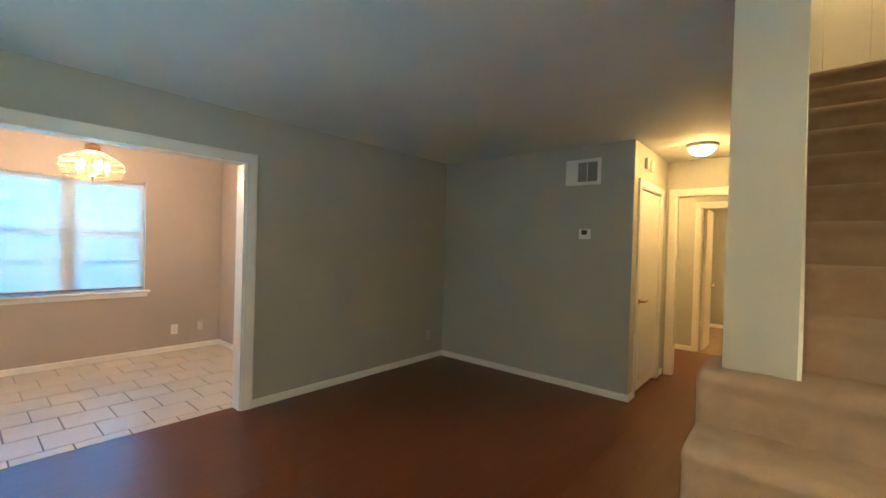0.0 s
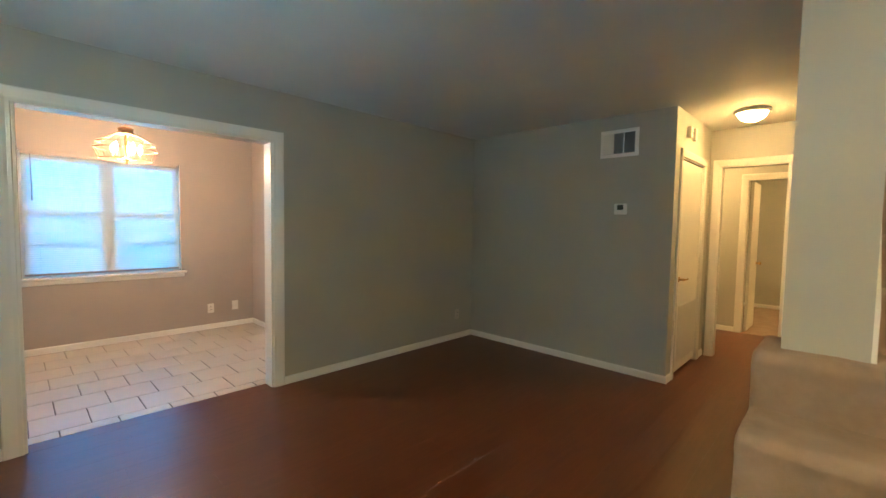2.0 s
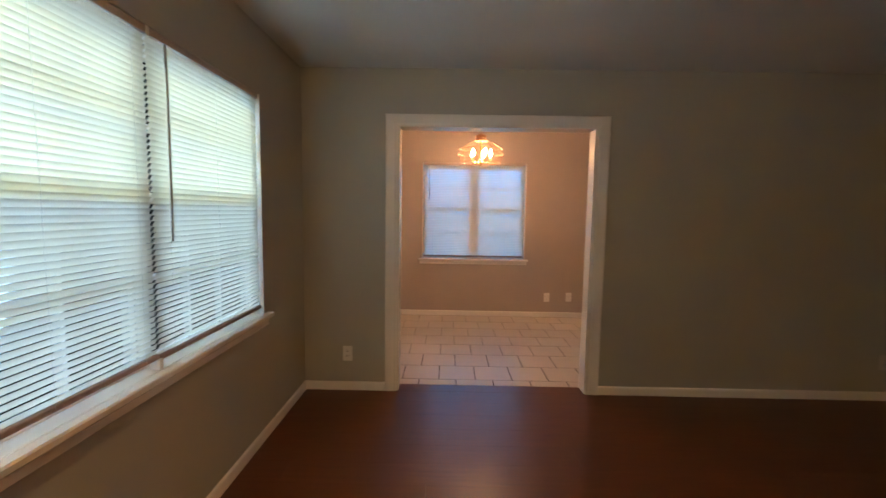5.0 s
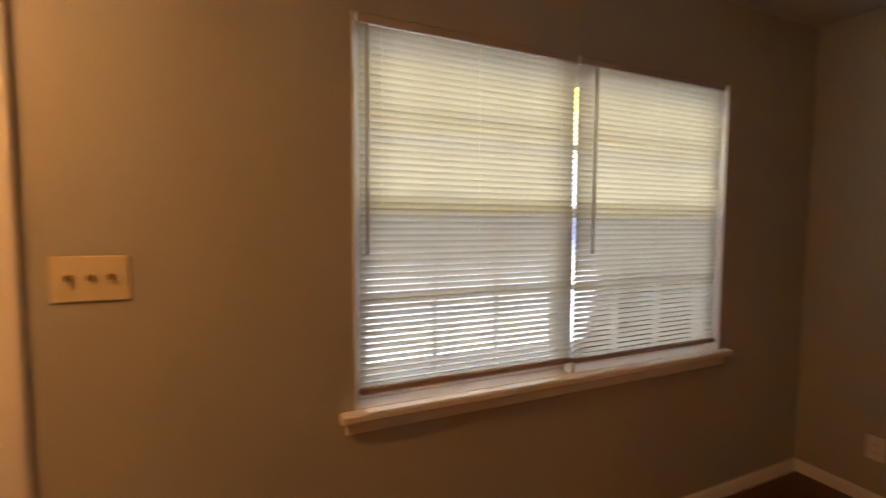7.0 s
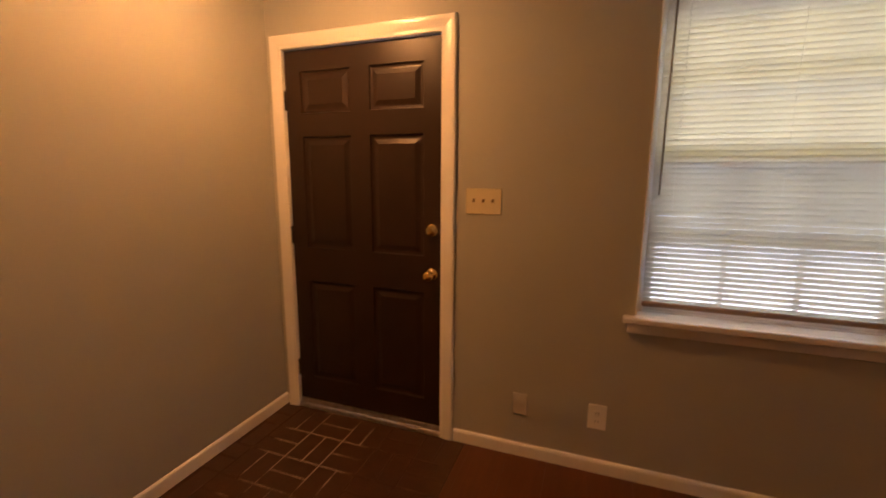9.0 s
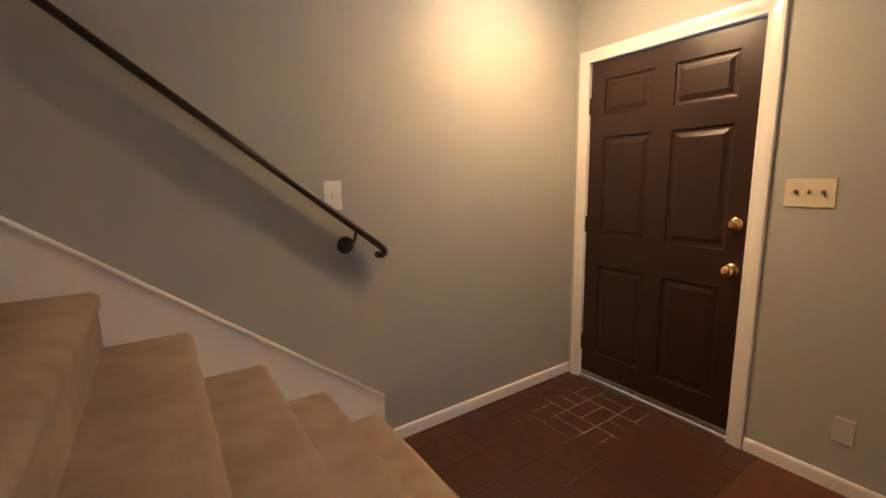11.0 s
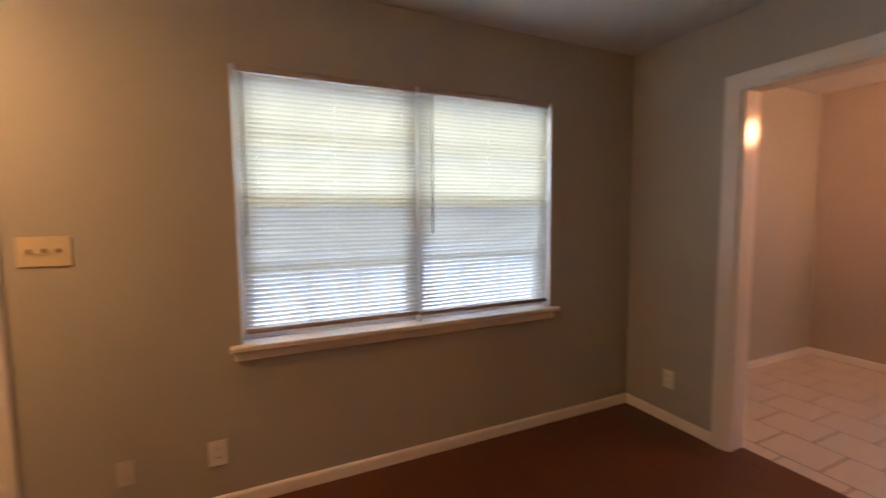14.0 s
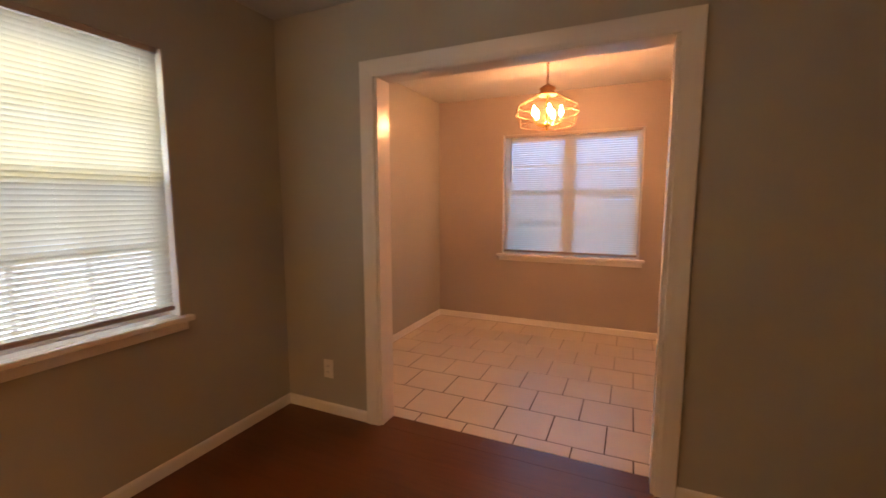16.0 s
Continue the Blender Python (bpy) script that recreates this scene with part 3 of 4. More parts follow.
def panelled_leaf(x0, x1, z0, z1, yf, thick, panels):
    """A door leaf with raised panels sunk into its room side (facing +y)."""
    bm = bmesh.new()
    us = sorted({x0, x1, *(v for p in panels for v in p[:2])})
    zs = sorted({z0, z1, *(v for p in panels for v in p[2:])})
    for i in range(len(us) - 1):
        for k in range(len(zs) - 1):
            q = (us[i], us[i + 1], zs[k], zs[k + 1])
            if any(p[0] - 1e-6 < q[0] and q[1] < p[1] + 1e-6 and p[2] - 1e-6 < q[2] and q[3] < p[3] + 1e-6 for p in panels):
                rings = []
                for inset, dep in ((0, 0), (0.004, 0.009), (0.016, 0.011), (0.024, 0.010), (0.044, 0.003), (0.046, 0.002)):
                    rings.append([bm.verts.new((u, yf - dep, z)) for u, z in ((q[0] + inset, q[2] + inset), (q[1] - inset, q[2] + inset), (q[1] - inset, q[3] - inset), (q[0] + inset, q[3] - inset))])
                for r0, r1 in zip(rings, rings[1:]):
                    for j in range(4):
                        bm.faces.new((r0[j], r0[(j + 1) % 4], r1[(j + 1) % 4], r1[j]))
                bm.faces.new(rings[-1])
            else:
                bm.faces.new([bm.verts.new((u, yf, z)) for u, z in ((q[0], q[2]), (q[1], q[2]), (q[1], q[3]), (q[0], q[3]))])
    for q in (((x0, z0), (x0, z1)), ((x1, z0), (x1, z1)), ((x0, z0), (x1, z0)), ((x0, z1), (x1, z1))):
        (a0, b0), (a1, b1) = q
        bm.faces.new([bm.verts.new(p) for p in ((a0, yf, b0), (a1, yf, b1), (a1, yf - thick, b1), (a0, yf - thick, b0))])
    bm.faces.new([bm.verts.new(p) for p in ((x0, yf - thick, z0), (x1, yf - thick, z0), (x1, yf - thick, z1), (x0, yf - thick, z1))])
    bmesh.ops.remove_doubles(bm, verts=bm.verts, dist=1e-5)
    bmesh.ops.recalc_face_normals(bm, faces=bm.faces)
    return bm


PCOL = ((3.545, 3.842), (3.953, 4.255))
PROW = ((0.195, 0.79), (0.98, 1.59), (1.71, 1.925))
leaf = part("leaf", panelled_leaf(DX0 + 0.004, DX1 - 0.004, 0.030, DZ - 0.004, -0.012, 0.044, [(*c, *r) for c in PCOL for r in PROW]), M_DOOR, door, "dark brown painted six-panel leaf")


def knob(parent, name, x, z, ball):
    k = part(name, lathe(bmesh.new(), [(0.033, 0.0), (0.033, 0.004), (0.026, 0.010), (0.013, 0.014), (0.012, 0.03)], 28, (x, -0.012, z), "y"), M_BRASS, parent, "polished brass " + name)
    if ball:
        part("knob", lathe(bmesh.new(), [(0.012, 0.028), (0.020, 0.034), (0.0265, 0.044), (0.0275, 0.053), (0.024, 0.062), (0.016, 0.067), (0.004, 0.068)], 28, (x, -0.012, z), "y"), M_BRASS, k)
    else:
        part("thumb_turn", lathe(bmesh.new(), [(0.024, 0.012), (0.026, 0.020), (0.022, 0.026), (0.006, 0.028)], 28, (x, -0.012, z), "y"), M_BRASS, k)
        part("turn_piece", boxed(x - 0.004, 0.012, z - 0.016, x + 0.004, 0.026, z + 0.016, 0.003), M_BRASS, k)


knob(leaf, "door_handle", 3.503, 0.89, True)
knob(leaf, "deadbolt", 3.503, 1.115, False)
for z in (0.25, 1.05, 1.78):
    h = part("hinge", lathe(bmesh.new(), [(0.007, -0.05), (0.007, 0.05)], 12, (DX1 - 0.002, -0.004, z)), M_DOOR, door, "brown painted hinge")
part("threshold", boxed(DX0 - 0.0, -0.16, 0.0, DX1 + 0.0, 0.012, 0.022, 0.006), M_METAL, door, "worn aluminium threshold")
part("sweep", boxed(DX0 + 0.006, -0.016, 0.0235, DX1 - 0.006, -0.004, 0.052, 0.002), M_METAL, leaf, "metal door sweep")

# ---- closet door in the hall ----
cd = thing("door_2", "cream painted closet door with a grille at its foot", "door", kind="structure")
part("casing", casing("x", HALLX, 1, 5.03, 5.83, 2.07), M_TRIM, cd)
for n, b in lining("x", HALLX - 0.132, HALLX + 0.001, 5.024, 5.836, 2.076):
    part(n, b, M_TRIM, cd)
leaf2 = part("leaf", boxed(HALLX - 0.045, 5.048, 0.03, HALLX - 0.008, 5.812, 2.05, 0.003), M_DOORW, cd)
gr = part("grille", boxed(HALLX - 0.0085, 5.10, 0.09, HALLX - 0.003, 5.76, 0.70, 0.002), M_DOORW, leaf2, "cream slatted air grille")
for i in range(16):
    y = 5.135 + i * 0.0393
    part("slat", boxed(HALLX - 0.0035, y, 0.12, HALLX + 0.006, y + 0.018, 0.67, 0.003, 1), M_DOORW, leaf2)
part("door_handle", tube(lathe(bmesh.new(), [(0.026, -0.008), (0.026, 0.0), (0.011, 0.004), (0.011, 0.045)], 20, (HALLX, 5.115, 0.93), "x"), [(HALLX + 0.045, 5.115, 0.93), (HALLX + 0.05, 5.17, 0.932), (HALLX + 0.047, 5.225, 0.93)], 0.008, 10), M_BRASS, leaf2, "brass lever handle")

# ---- bedroom door, standing open ----
bd = thing("door_3", "white bedroom door standing open into the room", "door", kind="structure")
part("casing", casing("y", FAR_Y, -1, 2.44, 3.0, 2.09), M_TRIM, bd)
for n, b in lining("y", FAR_Y - 0.001, FAR_Y + 0.122, 2.434, 3.006, 2.096):
    part(n, b, M_TRIM, bd)
leaf3 = part("leaf", boxed(2.462, FAR_Y + 0.125, 0.012, 2.497, FAR_Y + 0.69, 2.07, 0.003), M_DOORW, bd)
part("door_handle", lathe(bmesh.new(), [(0.026, 0.0), (0.012, 0.01), (0.012, 0.03), (0.026, 0.042), (0.02, 0.06), (0.004, 0.063)], 20, (2.497, FAR_Y + 0.63, 0.93), "x"), M_BRASS, leaf3, "small brass knob")

# ---- stairs ----
def carpet_step(x0, x1, y0, y1, z0, z1, seed):
    """A carpeted step: riser set back under a rolled nose, slightly uneven pile."""
    bm = bmesh.new()
    r, back = 0.034, 0.013
    low = max(2, int((z1 - z0) / 0.03))
    riser = [(y0 + back, z0 + (z1 - 0.088 - z0) * i / low) for i in range(low + 1)]
    riser += [(y0 + back * 0.92, z1 - 0.076), (y0 + back * 0.7, z1 - 0.064)]
    nose = [(y0 + r - r * math.sin(radians(q)), z1 - r - r * math.cos(radians(q))) for q in range(60, 181, 12)]
    deep = max(4, int((min(y1, y0 + 0.4) - y0) / 0.03))
    tread = [(y0 + r + (y1 - y0 - r) * i / deep, z1) for i in range(1, deep + 1)]
    line = riser + nose + tread + [(y1, z0)]
    my, mz = (y0 + y1) / 2, (z0 + z1) / 2
    count = int((x1 - x0) / 0.028)
    stations = [(x0, 0.020), (x0 + 0.004, 0.009), (x0 + 0.011, 0.003)] + [(x0 + 0.02 + (x1 - x0 - 0.02) * i / count, 0.0) for i in range(count + 1)]
    rings = []
    for x, inset in stations:
        ring = []
        for y, z in line:
            v = bm.verts.new((x, y + (inset if y < my else 0.0), z - (inset if z > mz else 0.0)))
            ring.append(v)
        rings.append(ring)
    for p, q in zip(rings, rings[1:]):
        for i in range(len(line)):
            k = (i + 1) % len(line)
            bm.faces.new((p[i], p[k], q[k], q[i]))
    caps = [bm.faces.new(rings[0]), bm.faces.new(rings[-1][::-1])]
    bmesh.ops.triangulate(bm, faces=caps)
    bmesh.ops.recalc_face_normals(bm, faces=bm.faces)
    bm.normal_update()
    for v in bm.verts:
        n = noise.noise(v.co * 8 + Vector((seed, 0, 0))) * 0.0024 + noise.noise(v.co * 40) * 0.0022
        if v.co.z > z0 + 0.01 and v.co.y < y1 - 0.002:
            v.co += v.normal * n
    for f in bm.faces:
        f.smooth = True
    return bm


stairs = thing("staircase", "straight flight of stairs covered in beige-brown carpet", "stairs", kind="structure")
for n in range(1, STEPS + 1):
    y0 = NOSE1 + 0.014 + (n - 1) * GO
    left = PL - 0.07 if n <= 5 else PR + 0.012
    y1 = y0 + GO + 0.04 if n < STEPS else 5.8
    low = 0.0 if n <= 5 else RISE * (n - 1) - 0.05
    part("step", carpet_step(left, EAST - 0.017, y0, y1, low, RISE * n, n), M_CARPET, stairs)


def skirt(x0, x1, ya, yb):
    bm = bmesh.new()
    s = RISE / GO
    line = lambda y: RISE + s * (y - NOSE1) + 0.085
    p = [(ya, max(0.0, line(ya) - 0.34)), (ya, line(ya)), (yb, line(yb)), (yb, line(yb) - 0.55), (ya + 0.3, max(0.0, line(ya + 0.3) - 0.55))]
    rings = [[bm.verts.new((x, y, z)) for y, z in p] for x in (x0, x1)]
    for i in range(len(p)):
        k = (i + 1) % len(p)
        bm.faces.new((rings[0][i], rings[0][k], rings[1][k], rings[1][i]))
    bm.faces.new(rings[0]); bm.faces.new(rings[1][::-1])
    bmesh.ops.recalc_face_normals(bm, faces=bm.faces)
    return bm


sk = solid("trim_stair_skirt", skirt(EAST - 0.016, EAST - 0.001, 1.436, 4.9), M_BASE, "white painted skirt board rising along the stairs", "skirt board")
part("cap", tube(bmesh.new(), [(EAST - 0.014, 1.438, 0.277), (EAST - 0.014, 4.9, RISE + RISE / GO * (4.9 - NOSE1) + 0.088)], 0.010, 10), M_BASE, sk)
solid("trim_stair_skirt_inner", skirt(PR, PR + 0.013, PY + 0.001, 4.9), M_BASE, "white painted skirt board against the partition", "skirt board")

# ---- upstairs landing ----
up = thing("wall_landing", "cream white boarded wall at the head of the stairs", "wall", kind="structure")
xs = (PR, 3.633, 3.941, 4.25, EAST)
for a0, a1 in zip(xs, xs[1:]):
    part("board", boxed(a0 + 0.002, 5.78, 2.75, a1 - 0.002, 5.82, 5.2, 0.004, 1), M_DOORW, up)
part("backing", boxed(PR, 5.805, 2.75, EAST, 5.86, 5.2), M_DOORW, up)
lamp = thing("landing_light", "flush white dome light on the upstairs ceiling", "ceiling light")
part("dome", lathe(bmesh.new(), [(0.02, 5.08), (0.09, 5.095), (0.14, 5.14), (0.15, 5.185)], 32, (4.0, 5.5, 0)), M_UP, lamp)
part("base", lathe(bmesh.new(), [(0.16, 5.182), (0.16, 5.2)], 32, (4.0, 5.5, 0)), M_PLASTIC, lamp)

lamp = thing("bedroom_light", "lit dome light on the bedroom ceiling", "ceiling light")
part("dome", lathe(bmesh.new(), [(0.02, H - 0.11), (0.09, H - 0.1), (0.13, H - 0.06), (0.14, H - 0.02)], 32, (3.3, 8.9, 0)), M_BED, lamp)
part("base", lathe(bmesh.new(), [(0.15, H - 0.022), (0.15, H + 0.004)], 32, (3.3, 8.9, 0)), M_PLASTIC, lamp)

# added fill lamp, out of view, that lifts the dark back hall
lamp = thing("back_hall_fill", "unseen lit dome added on the ceiling to brighten the back hall", "ceiling light")
part("dome", lathe(bmesh.new(), [(0.02, H - 0.11), (0.09, H - 0.1), (0.13, H - 0.06), (0.14, H - 0.02)], 32, (1.95, 6.9, 0)), M_BACK, lamp)
part("base", lathe(bmesh.new(), [(0.15, H - 0.022), (0.15, H)], 32, (1.95, 6.9, 0)), M_PLASTIC, lamp)

# ---- handrail ----
RX = EAST - 0.052
sl = RISE / GO
rail = thing("handrail", "black iron handrail on brackets along the stair wall", "handrail")
p0 = Vector((RX, 1.425, 1.028))
path = [(RX + 0.002, 1.458, 1.012), (RX, 1.436, 1.008), (RX, 1.422, 1.014), (RX, 1.420, 1.028), (RX, 1.432, 1.044)]
path += [(RX, 1.425 + d, 1.045 + sl * (d - 0.007)) for d in (0.03, 0.5, 1.2, 2.0, 2.9)]
bm = tube(bmesh.new(), path, 0.0155, 16)
for v in bm.verts:
    v.co.x = RX + (v.co.x - RX) * 1.6
part("bar", bm, M_RAIL, rail)
for y in (1.59, 2.75, 3.95):
    z = 1.045 + sl * (y - 1.432)
    br = part("bracket", tube(bmesh.new(), [(EAST - 0.002, y, z - 0.105), (EAST - 0.03, y - 0.012, z - 0.105), (RX + 0.006, y - 0.03, z - 0.075), (RX, y - 0.036, z - 0.032)], 0.0075, 10), M_RAIL, rail)
    part("rose", lathe(bmesh.new(), [(0.040, 0.0), (0.040, -0.007), (0.026, -0.017), (0.012, -0.018)], 24, (EAST, y, z - 0.105), "x"), M_RAIL, br)


# ---- switch plates, outlets ----
def plate(axis, d, out, u, z, w, hgt, mat, kind, label, name, slots=0):
    t = thing(name, label, kind)
    part("plate", ubox(axis, d, u - w / 2, z - hgt / 2, d + out * 0.006, u + w / 2, z + hgt / 2, 0.003), mat, t)
    for i in range(slots):
        uu = u + (i - (slots - 1) / 2) * 0.046
        part("toggle", ubox(axis, d + out * 0.005, uu - 0.005, z - 0.004, d + out * 0.018, uu + 0.005, z + 0.012, 0.002), M_TOGGLE if mat == M_IVORY else mat, t)
    if name == "wall_outlet":
        for dz in (-0.02, 0.02):
            s = part("socket", ubox(axis, d + out * 0.005, u - 0.016, z + dz - 0.014, d + out * 0.008, u + 0.016, z + dz + 0.014, 0.002), mat, t)
            for du in (-0.006, 0.006):
                part("slot", ubox(axis, d + out * 0.0078, u + du - 0.0013, z + dz - 0.006, d + out * 0.0086, u + du + 0.0013, z + dz + 0.005), M_DARK, s)
    if name == "cable_plate":
        part("screw", ubox(axis, d + out * 0.005, u - 0.004, z - 0.004, d + out * 0.009, u + 0.004, z + 0.004, 0.002), M_METAL, t)
    return t


plate("y", 0, 1, 3.235, 1.268, 0.172, 0.122, M_IVORY, "light switch", "ivory three-gang switch plate with brass toggles beside the front door", "light_switch", 3)
plate("x", EAST, -1, 1.636, 1.29, 0.082, 0.13, M_PLASTIC, "light switch", "white switch plate above the handrail on the stair wall", "light_switch", 1)
plate("y", 0, 1, 2.668, 0.283, 0.082, 0.124, M_PLASTIC, "outlet", "white double outlet low on the front wall", "wall_outlet")
plate("y", 0, 1, 3.027, 0.278, 0.070, 0.112, M_PAINTED, "wall plate", "greige painted-over blank plate beside the front door", "cable_plate")
plate("x", 0, 1, 0.342, 0.297, 0.075, 0.122, M_PLASTIC, "outlet", "white double outlet beside the dining opening", "wall_outlet")
plate("x", 0, 1, 4.545, 0.305, 0.075, 0.122, M_PAINTED, "outlet", "greige painted-over outlet near the room's corner", "wall_outlet")
plate("x", DIN_W, 1, 2.49, 0.272, 0.078, 0.122, M_PLASTIC, "outlet", "white double outlet on the dining room wall", "wall_outlet")
plate("y", 0, 1, -1.30, 0.30, 0.075, 0.122, M_PLASTIC, "outlet", "white double outlet on the dining room side wall", "wall_outlet")
plate("x", DIN_W, 1, 2.79, 0.28, 0.078, 0.122, M_PLASTIC, "wall plate", "white cable plate on the dining room wall", "cable_plate")

# ---- return grille and thermostat ----
gv = thing("wall_vent", "white metal return grille high on the wall", "air vent")
vx0, vx1, vz0, vz1 = 1.64, 2.003, 2.09, 2.352
for q in ((vx0, vx1, vz1 - 0.034, vz1), (vx0, vx1, vz0, vz0 + 0.034), (vx0, vx0 + 0.034, vz0 + 0.034, vz1 - 0.034), (vx1 - 0.034, vx1, vz0 + 0.034, vz1 - 0.034)):
    part("frame", ubox("y", BACK, q[0], q[2], BACK - 0.012, q[1], q[3], 0.003), M_PLASTIC, gv)
part("backing", ubox("y", BACK - 0.001, vx0 + 0.03, vz0 + 0.03, BACK - 0.003, vx1 - 0.03, vz1 - 0.03), M_DARK, gv)
third = (vx1 - vx0 - 0.068) / 3
for i in (1, 2):
    u = vx0 + 0.034 + third * i
    part("divider", ubox("y", BACK - 0.002, u - 0.008, vz0 + 0.034, BACK - 0.011, u + 0.008, vz1 - 0.034, 0.002), M_PLASTIC, gv)
for k in range(3):
    u0 = vx0 + 0.036 + third * k
    for i in range(8):
        bm = boxed(-0.0105, -0.0008, -(vz1 - vz0 - 0.07) / 2, 0.0105, 0.0008, (vz1 - vz0 - 0.07) / 2)
        bmesh.ops.transform(bm, matrix=pose(u0 + (i + 0.5) * third / 8.3, BACK - 0.0085, (vz0 + vz1) / 2, 0, 0, 12 if k == 0 else 62), verts=bm.verts)
        part("slat", bm, M_PLASTIC if k == 0 else M_GRILLE, gv)

th = thing("thermostat", "white square thermostat with a grey display", "thermostat")
part("body", ubox("y", BACK, 1.802, 1.538, BACK - 0.022, 1.92, 1.642, 0.005), M_PLASTIC, th)
part("display", ubox("y", BACK - 0.021, 1.832, 1.583, BACK - 0.0235, 1.889, 1.63, 0.001), M_SCREEN, th)

for y, w, hh, name, lab in ((5.17, 0.07, 0.105, "sensor_box", "beige plastic sensor box above the closet door"), (5.33, 0.05, 0.12, "alarm_box", "beige plastic alarm box above the closet door")):
    c = thing(name, lab, "wall box")
    part("body", ubox("x", HALLX, y - w / 2, 2.315 - hh / 2, HALLX + 0.035, y + w / 2, 2.315 + hh / 2, 0.005), M_DOORW, c)
    part("seam", ubox("x", HALLX + 0.034, y - w / 2 + 0.008, 2.312, HALLX + 0.0362, y + w / 2 - 0.008, 2.316), M_GRILLE, c)

dc = thing("door_chime", "white plastic door chime with dark side slots on the partition", "door chime")
body = part("body", boxed(PL - 0.052, 3.3, 2.12, PL, 3.46, 2.34, 0.005), M_PLASTIC, dc)
for i in range(3):
    z = 2.225 + i * 0.022
    part("slot", boxed(PL - 0.044, 3.2985, z, PL - 0.010, 3.305, z + 0.013), M_DARK, body)
part("base", boxed(PL - 0.056, 3.297, 2.108, PL, 3.463, 2.122, 0.002), M_GRILLE, dc)

# ---- lights ----
g = thing("globe_light", "lit white glass globe light on the entry ceiling", "ceiling light")
GX, GY, GR = 3.9, 0.66, 0.102
gz = 2.337
part("globe", lathe(bmesh.new(), [(GR * math.sin(radians(v)), gz - GR * math.cos(radians(v))) for v in (3, 12, 24, 36, 48, 60, 72, 84, 96, 108, 120, 132, 144, 155)], 32, (GX, GY, 0)), M_GLOBE, g, "white glass globe")
part("bulb", lathe(bmesh.new(), [(0.001, gz - 0.0110), (0.006, gz - 0.0103), (0.011, gz - 0.0085), (0.015, gz - 0.006)], 24, (GX, GY, 0)), M_LAMP, g)
part("bulb_base", lathe(bmesh.new(), [(0.0155, gz - 0.0065), (0.0165, gz + 0.002), (0.015, gz + 0.02), (0.012, gz + 0.04), (0.011, gz + 0.09)], 20, (GX, GY, 0)), M_PLASTIC, g, "opaque white bulb base")
part("fitter", lathe(bmesh.new(), [(0.05, gz + GR * 0.9), (0.052, H - 0.035), (0.062, H - 0.03), (0.068, H - 0.008), (0.064, H)], 32, (GX, GY, 0)), M_BRASS, g, "brass ceiling fitter")

g = thing("dome_light", "lit frosted dome light on the hall ceiling", "ceiling light")
lx, ly = 2.775, 5.37
part("dome", lathe(bmesh.new(), [(0.01, H - 0.105), (0.05, H - 0.1), (0.09, H - 0.078), (0.112, H - 0.045), (0.116, H - 0.028)], 36, (lx, ly, 0)), M_HALL, g)
part("ring", lathe(bmesh.new(), [(0.118, H - 0.034), (0.138, H - 0.03), (0.142, H - 0.012), (0.136, H)], 36, (lx, ly, 0)), M_DOORW, g, "cream metal ring")

# chandelier
CXX, CYY = -1.27, 1.455
ch = thing("chandelier", "lit brass chandelier with an amber glass shade in the dining room", "chandelier")
part("canopy", lathe(bmesh.new(), [(0.010, H - 0.026), (0.028, H - 0.02), (0.038, H - 0.006), (0.038, H + 0.004)], 28, (CXX, CYY, 0)), M_BRASS, ch)
LINK = 0.026
for i in range(9):
    z = 2.243 + i * LINK
    loop = []
    for k in range(13):
        w = 2 * math.pi * k / 12
        across, along = 0.0075 * math.cos(w), 0.017 * math.sin(w)
        loop.append((CXX + (across if i % 2 else 0.0), CYY + (0.0 if i % 2 else across), z + along))
    part("chain_link", tube(bmesh.new(), loop, 0.0021, 6), M_COPPER, ch)
part("cord", tube(bmesh.new(), [(CXX + 0.006 * math.sin(i * 1.9), CYY + 0.006 * math.cos(i * 1.5), 2.23 + i * 0.024) for i in range(11)], 0.0022, 6), M_BOTTOM, ch, "brown cord woven through the chain")
part("cap", lathe(bmesh.new(), [(0.072, 2.168), (0.066, 2.185), (0.056, 2.19), (0.056, 2.215), (0.064, 2.218), (0.050, 2.228), (0.015, 2.25)], 16, (CXX, CYY, 0)), M_COPPER, ch, "copper crown cap")
SIDES = 10
TIERS = ((0.068, 2.178), (0.222, 2.088), (0.238, 2.035), (0.205, 1.945))


def around(r, z, i):
    w = 2 * math.pi * (i + 0.5) / SIDES
    return Vector((CXX + r * math.cos(w), CYY + r * math.sin(w), z))


for (r0, z0), (r1, z1) in zip(TIERS, TIERS[1:]):
    for i in range(SIDES):
        bm = bmesh.new()
        q = [around(r0, z0, i), around(r0, z0, i + 1), around(r1, z1, i + 1), around(r1, z1, i)]
        nrm = (q[1] - q[0]).cross(q[3] - q[0]).normalized() * 0.0015
        fr, bk = [bm.verts.new(p + nrm) for p in q], [bm.verts.new(p - nrm) for p in q]
        bm.faces.new(fr); bm.faces.new(bk[::-1])
        for j in range(4):
            bm.faces.new((fr[j], bk[j], bk[(j + 1) % 4], fr[(j + 1) % 4]))
        part("pane", bm, M_SHADE, ch)
for r, z in TIERS[1:]:
    part("frame_ring", tube(bmesh.new(), [around(r, z, i) for i in range(SIDES + 1)], 0.0031, 6), M_COPPER, ch)
for i in range(SIDES):
    part("frame_rib", tube(bmesh.new(), [around(r, z, i) for r, z in TIERS], 0.0021, 6), M_COPPER, ch)
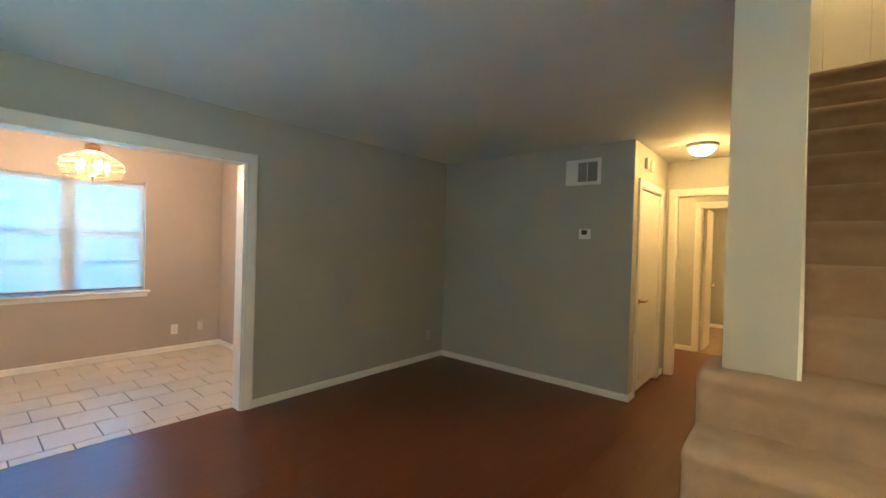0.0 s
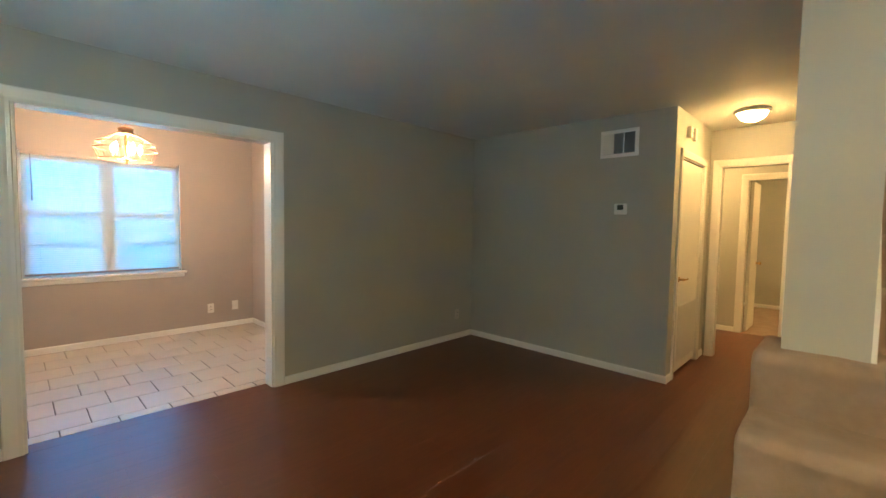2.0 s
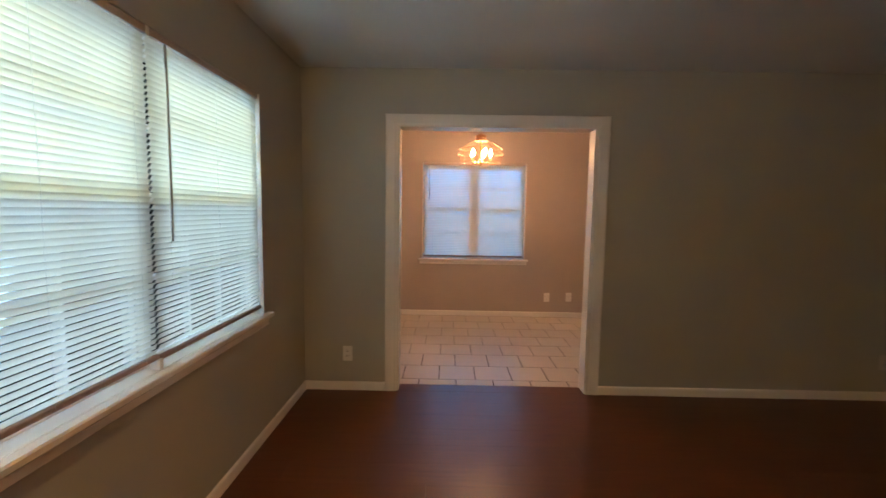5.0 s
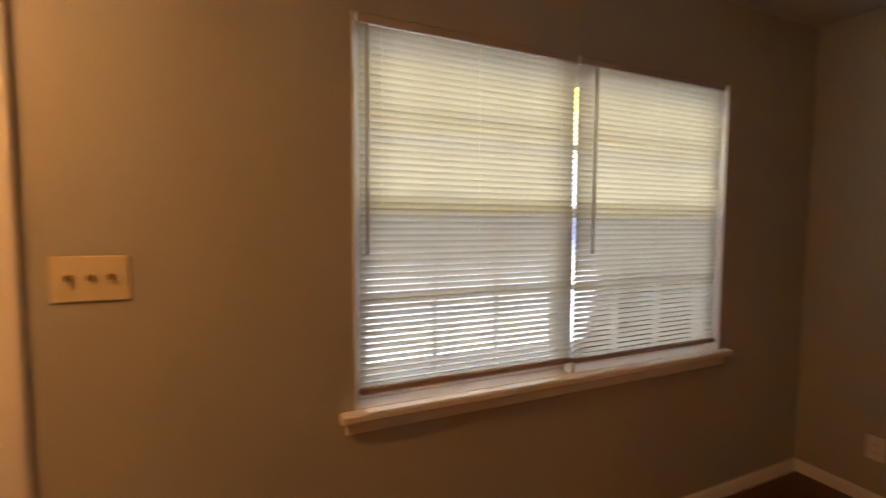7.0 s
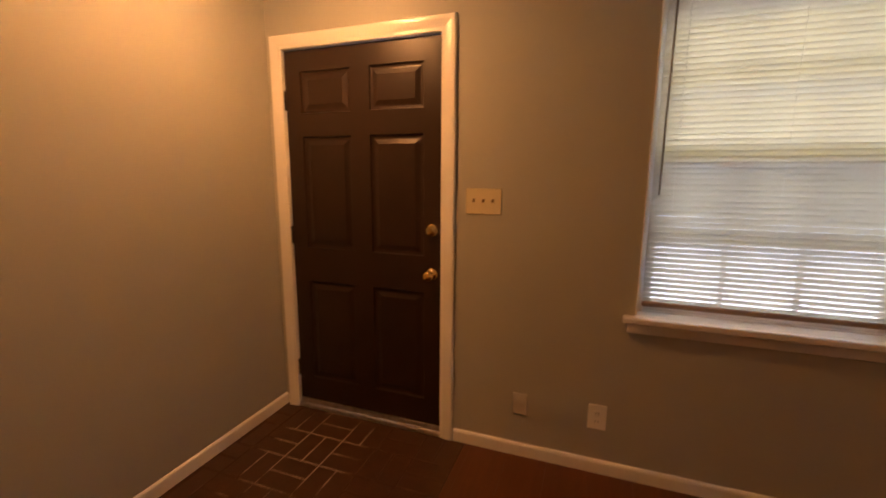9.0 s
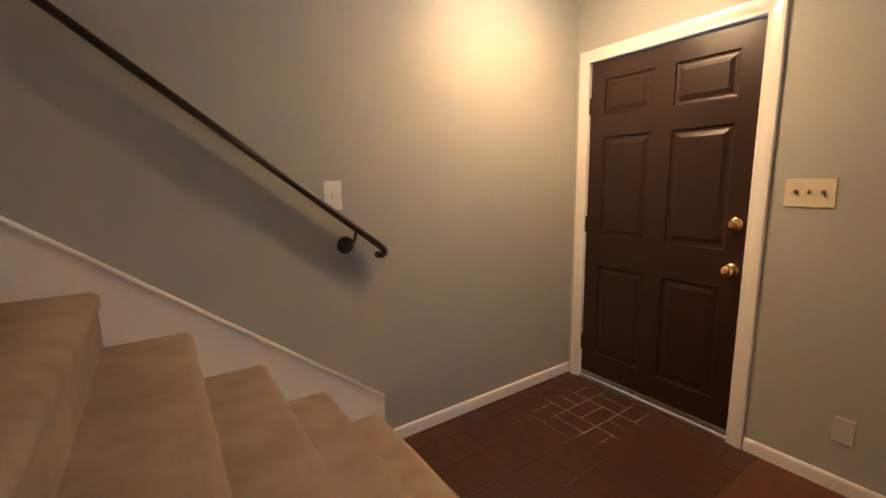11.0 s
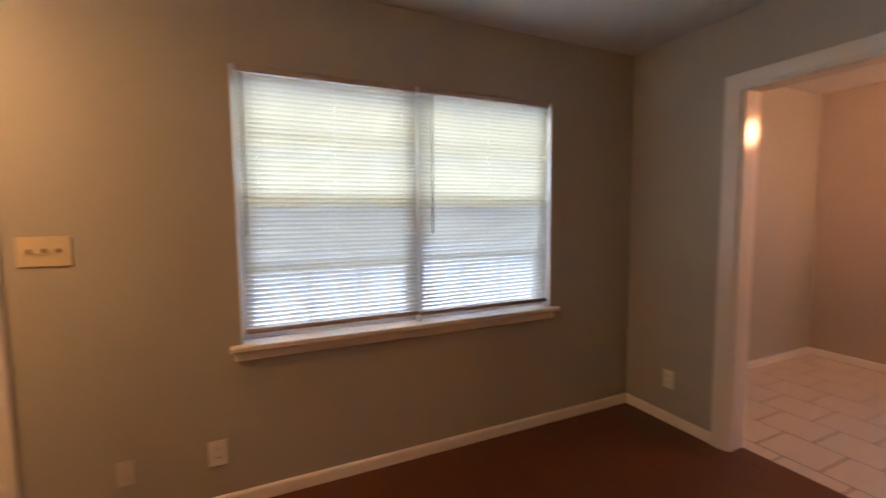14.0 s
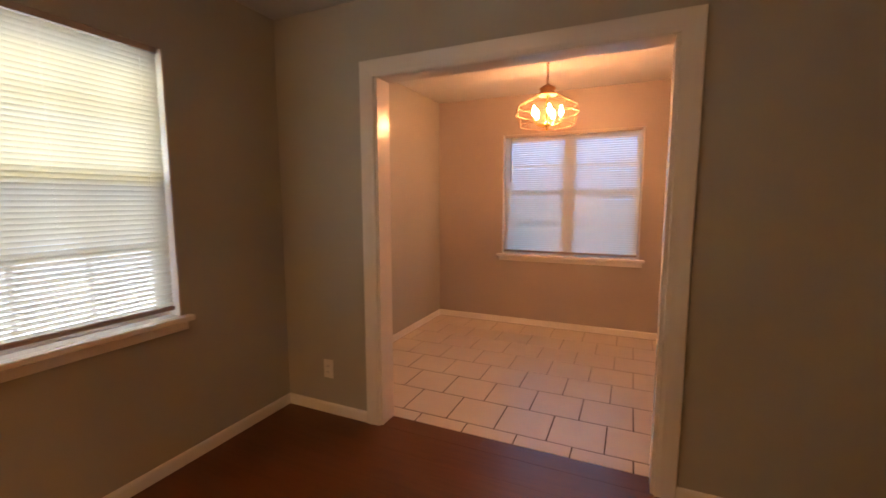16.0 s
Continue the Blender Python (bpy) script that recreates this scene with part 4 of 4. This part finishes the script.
part("stem", lathe(bmesh.new(), [(0.006, 1.905), (0.014, 1.915), (0.008, 1.93), (0.028, 1.945), (0.03, 1.955), (0.012, 1.965), (0.011, 2.17)], 16, (CXX, CYY, 0)), M_BRASS, ch)
for i in range(5):
    w = 2 * math.pi * i / 5 + 0.35
    x, y = CXX + 0.105 * math.cos(w), CYY + 0.105 * math.sin(w)
    arm = part("arm", tube(bmesh.new(), [(CXX, CYY, 1.955), (CXX + 0.05 * math.cos(w), CYY + 0.05 * math.sin(w), 1.945), (x, y, 1.965)], 0.005, 8), M_BRASS, ch)
    part("sleeve", lathe(bmesh.new(), [(0.012, 1.965), (0.011, 2.012)], 12, (x, y, 0)), M_IVORY, arm)
    part("bulb", lathe(bmesh.new(), [(0.008, 2.012), (0.0145, 2.03), (0.0155, 2.045), (0.010, 2.066), (0.002, 2.088)], 14, (x, y, 0)), M_BULB, arm)

# ---- outdoors ----
solid("ground", boxed(-60, -60, -0.25, 60, 60, -0.2), M_SOIL, "pale ground outside the house", "ground")
solid("backdrop_front", boxed(-7, -3.25, -0.2, 10, -3.2, 7), M_YARD_F, "bright trees and sky beyond the front window", "backdrop")
solid("backdrop_side", boxed(-8.05, -6, -0.2, -8.0, 10, 7), M_YARD_S, "bright pale sky beyond the dining window", "backdrop")

# ---- floors, laid piece by piece ----
solid("floor_bedroom", boxed(1.5, FAR_Y + 0.004, -0.1, 4.0, ROOM_Y, 0.004), M_CARPET, "beige bedroom carpet", "floor")
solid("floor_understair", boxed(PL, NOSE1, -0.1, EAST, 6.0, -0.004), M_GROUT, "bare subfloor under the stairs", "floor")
MESHES = {}


def piece(name, sx, sy, h, bevel, material, parent, x, y, z=0.0, turn=0.0):
    """A rectangular floor piece that shares its mesh with alike pieces; its top lies at z."""
    key = (name, round(sx, 3), round(sy, 3))
    if key not in MESHES:
        bm = bmesh.new()
        b = bevel
        lo = [bm.verts.new((u * sx / 2, v * sy / 2, -h)) for u, v in ((-1, -1), (1, -1), (1, 1), (-1, 1))]
        md = [bm.verts.new((u * sx / 2, v * sy / 2, -b)) for u, v in ((-1, -1), (1, -1), (1, 1), (-1, 1))]
        hi = [bm.verts.new((u * (sx / 2 - b), v * (sy / 2 - b), 0)) for u, v in ((-1, -1), (1, -1), (1, 1), (-1, 1))]
        bm.faces.new(hi)
        for r0, r1 in ((lo, md), (md, hi)):
            for j in range(4):
                bm.faces.new((r0[j], r0[(j + 1) % 4], r1[(j + 1) % 4], r1[j]))
        MESHES[key] = mesh_of(bm, name, material)
    ob = new(name, MESHES[key])
    ob.parent = parent
    ob.matrix_basis = pose(x, y, z, 0, 0, turn)
    return ob


rnd = random.Random(5)
floor = solid("floor", boxed(0.0, 0.0, -0.1, PL, FAR_Y + 0.004, -0.008), M_PLANK, "dark reddish-brown laminate plank floor with a soft shine", "floor")
PW, PLEN = 0.192, 1.215
x = 0.004
row = 0
while x < PL - 0.01:
    w = min(PW, PL - 0.002 - x)
    start = 0.004
    y = start - (row * 0.437) % PLEN
    end = BACK - 0.002 if x + w / 2 < HALLX else FAR_Y + 0.002
    while y < end:
        a0, a1 = max(y, start), min(y + PLEN, end)
        if a1 - a0 > 0.03:
            piece("plank", w - 0.0003, round(a1 - a0, 3) - 0.0003, 0.009, 0.0002, M_PLANK, floor, x + w / 2, (a0 + a1) / 2)
        y += PLEN
    x += PW
    row += 1
solid("floor_vestibule", boxed(1.5, OPEN_Y + 0.11, -0.1, HALLX, FAR_Y, -0.001), M_PLANK, "dark laminate floor of the back hall", "floor")

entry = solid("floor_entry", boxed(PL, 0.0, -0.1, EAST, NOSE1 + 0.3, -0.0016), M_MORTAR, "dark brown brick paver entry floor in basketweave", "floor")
U, J = 0.203, 0.008
nx, ny = 6, 8
for i in range(nx):
    for k in range(ny):
        x0, y0 = PL + 0.002 + i * U, 0.016 + k * U
        x1, y1 = min(x0 + U, EAST - 0.014), y0 + U
        if x1 - x0 < 0.04:
            continue
        for j in range(2):
            if (i + k) % 2:
                q = (x0, x1, y0 + j * U / 2, y0 + (j + 1) * U / 2)
            else:
                q = (x0 + j * U / 2, min(x0 + (j + 1) * U / 2, x1), y0, y1)
            if q[1] - q[0] > 0.03:
                piece("brick", q[1] - q[0] - J, q[3] - q[2] - J, 0.006, 0.0012, M_BRICK, entry, (q[0] + q[1]) / 2, (q[2] + q[3]) / 2, rnd.uniform(-0.0008, 0.0008))

for a0, a1 in ((OY0 + 0.017, 1.36), (1.36, OY1 - 0.017)):
    piece("plank", 0.128, a1 - a0 - 0.0004, 0.009, 0.0004, M_PLANK, floor, -0.061, (a0 + a1) / 2)
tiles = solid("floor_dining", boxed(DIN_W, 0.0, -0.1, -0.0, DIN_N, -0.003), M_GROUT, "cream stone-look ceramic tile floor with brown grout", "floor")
S, J = 0.3135, 0.008
for r in range(9):
    xa = -0.24 - (r - 1) * S if r else -0.126
    xb = max(-0.24 - r * S, DIN_W + 0.012)
    if xa - xb < 0.03:
        continue
    y = (0.75 if r % 2 else 0.895) - 3 * S
    lo, hi = 0.014, DIN_N - 0.014
    while y < hi:
        a0, a1 = max(y, lo), min(y + S, hi)
        if a1 - a0 > 0.03:
            piece("tile", round(xa - xb, 4) - J, round(a1 - a0, 4) - J, 0.006, 0.0015, M_TILE, tiles, (xa + xb) / 2, (a0 + a1) / 2, rnd.uniform(-0.0004, 0.0004))
        y += S
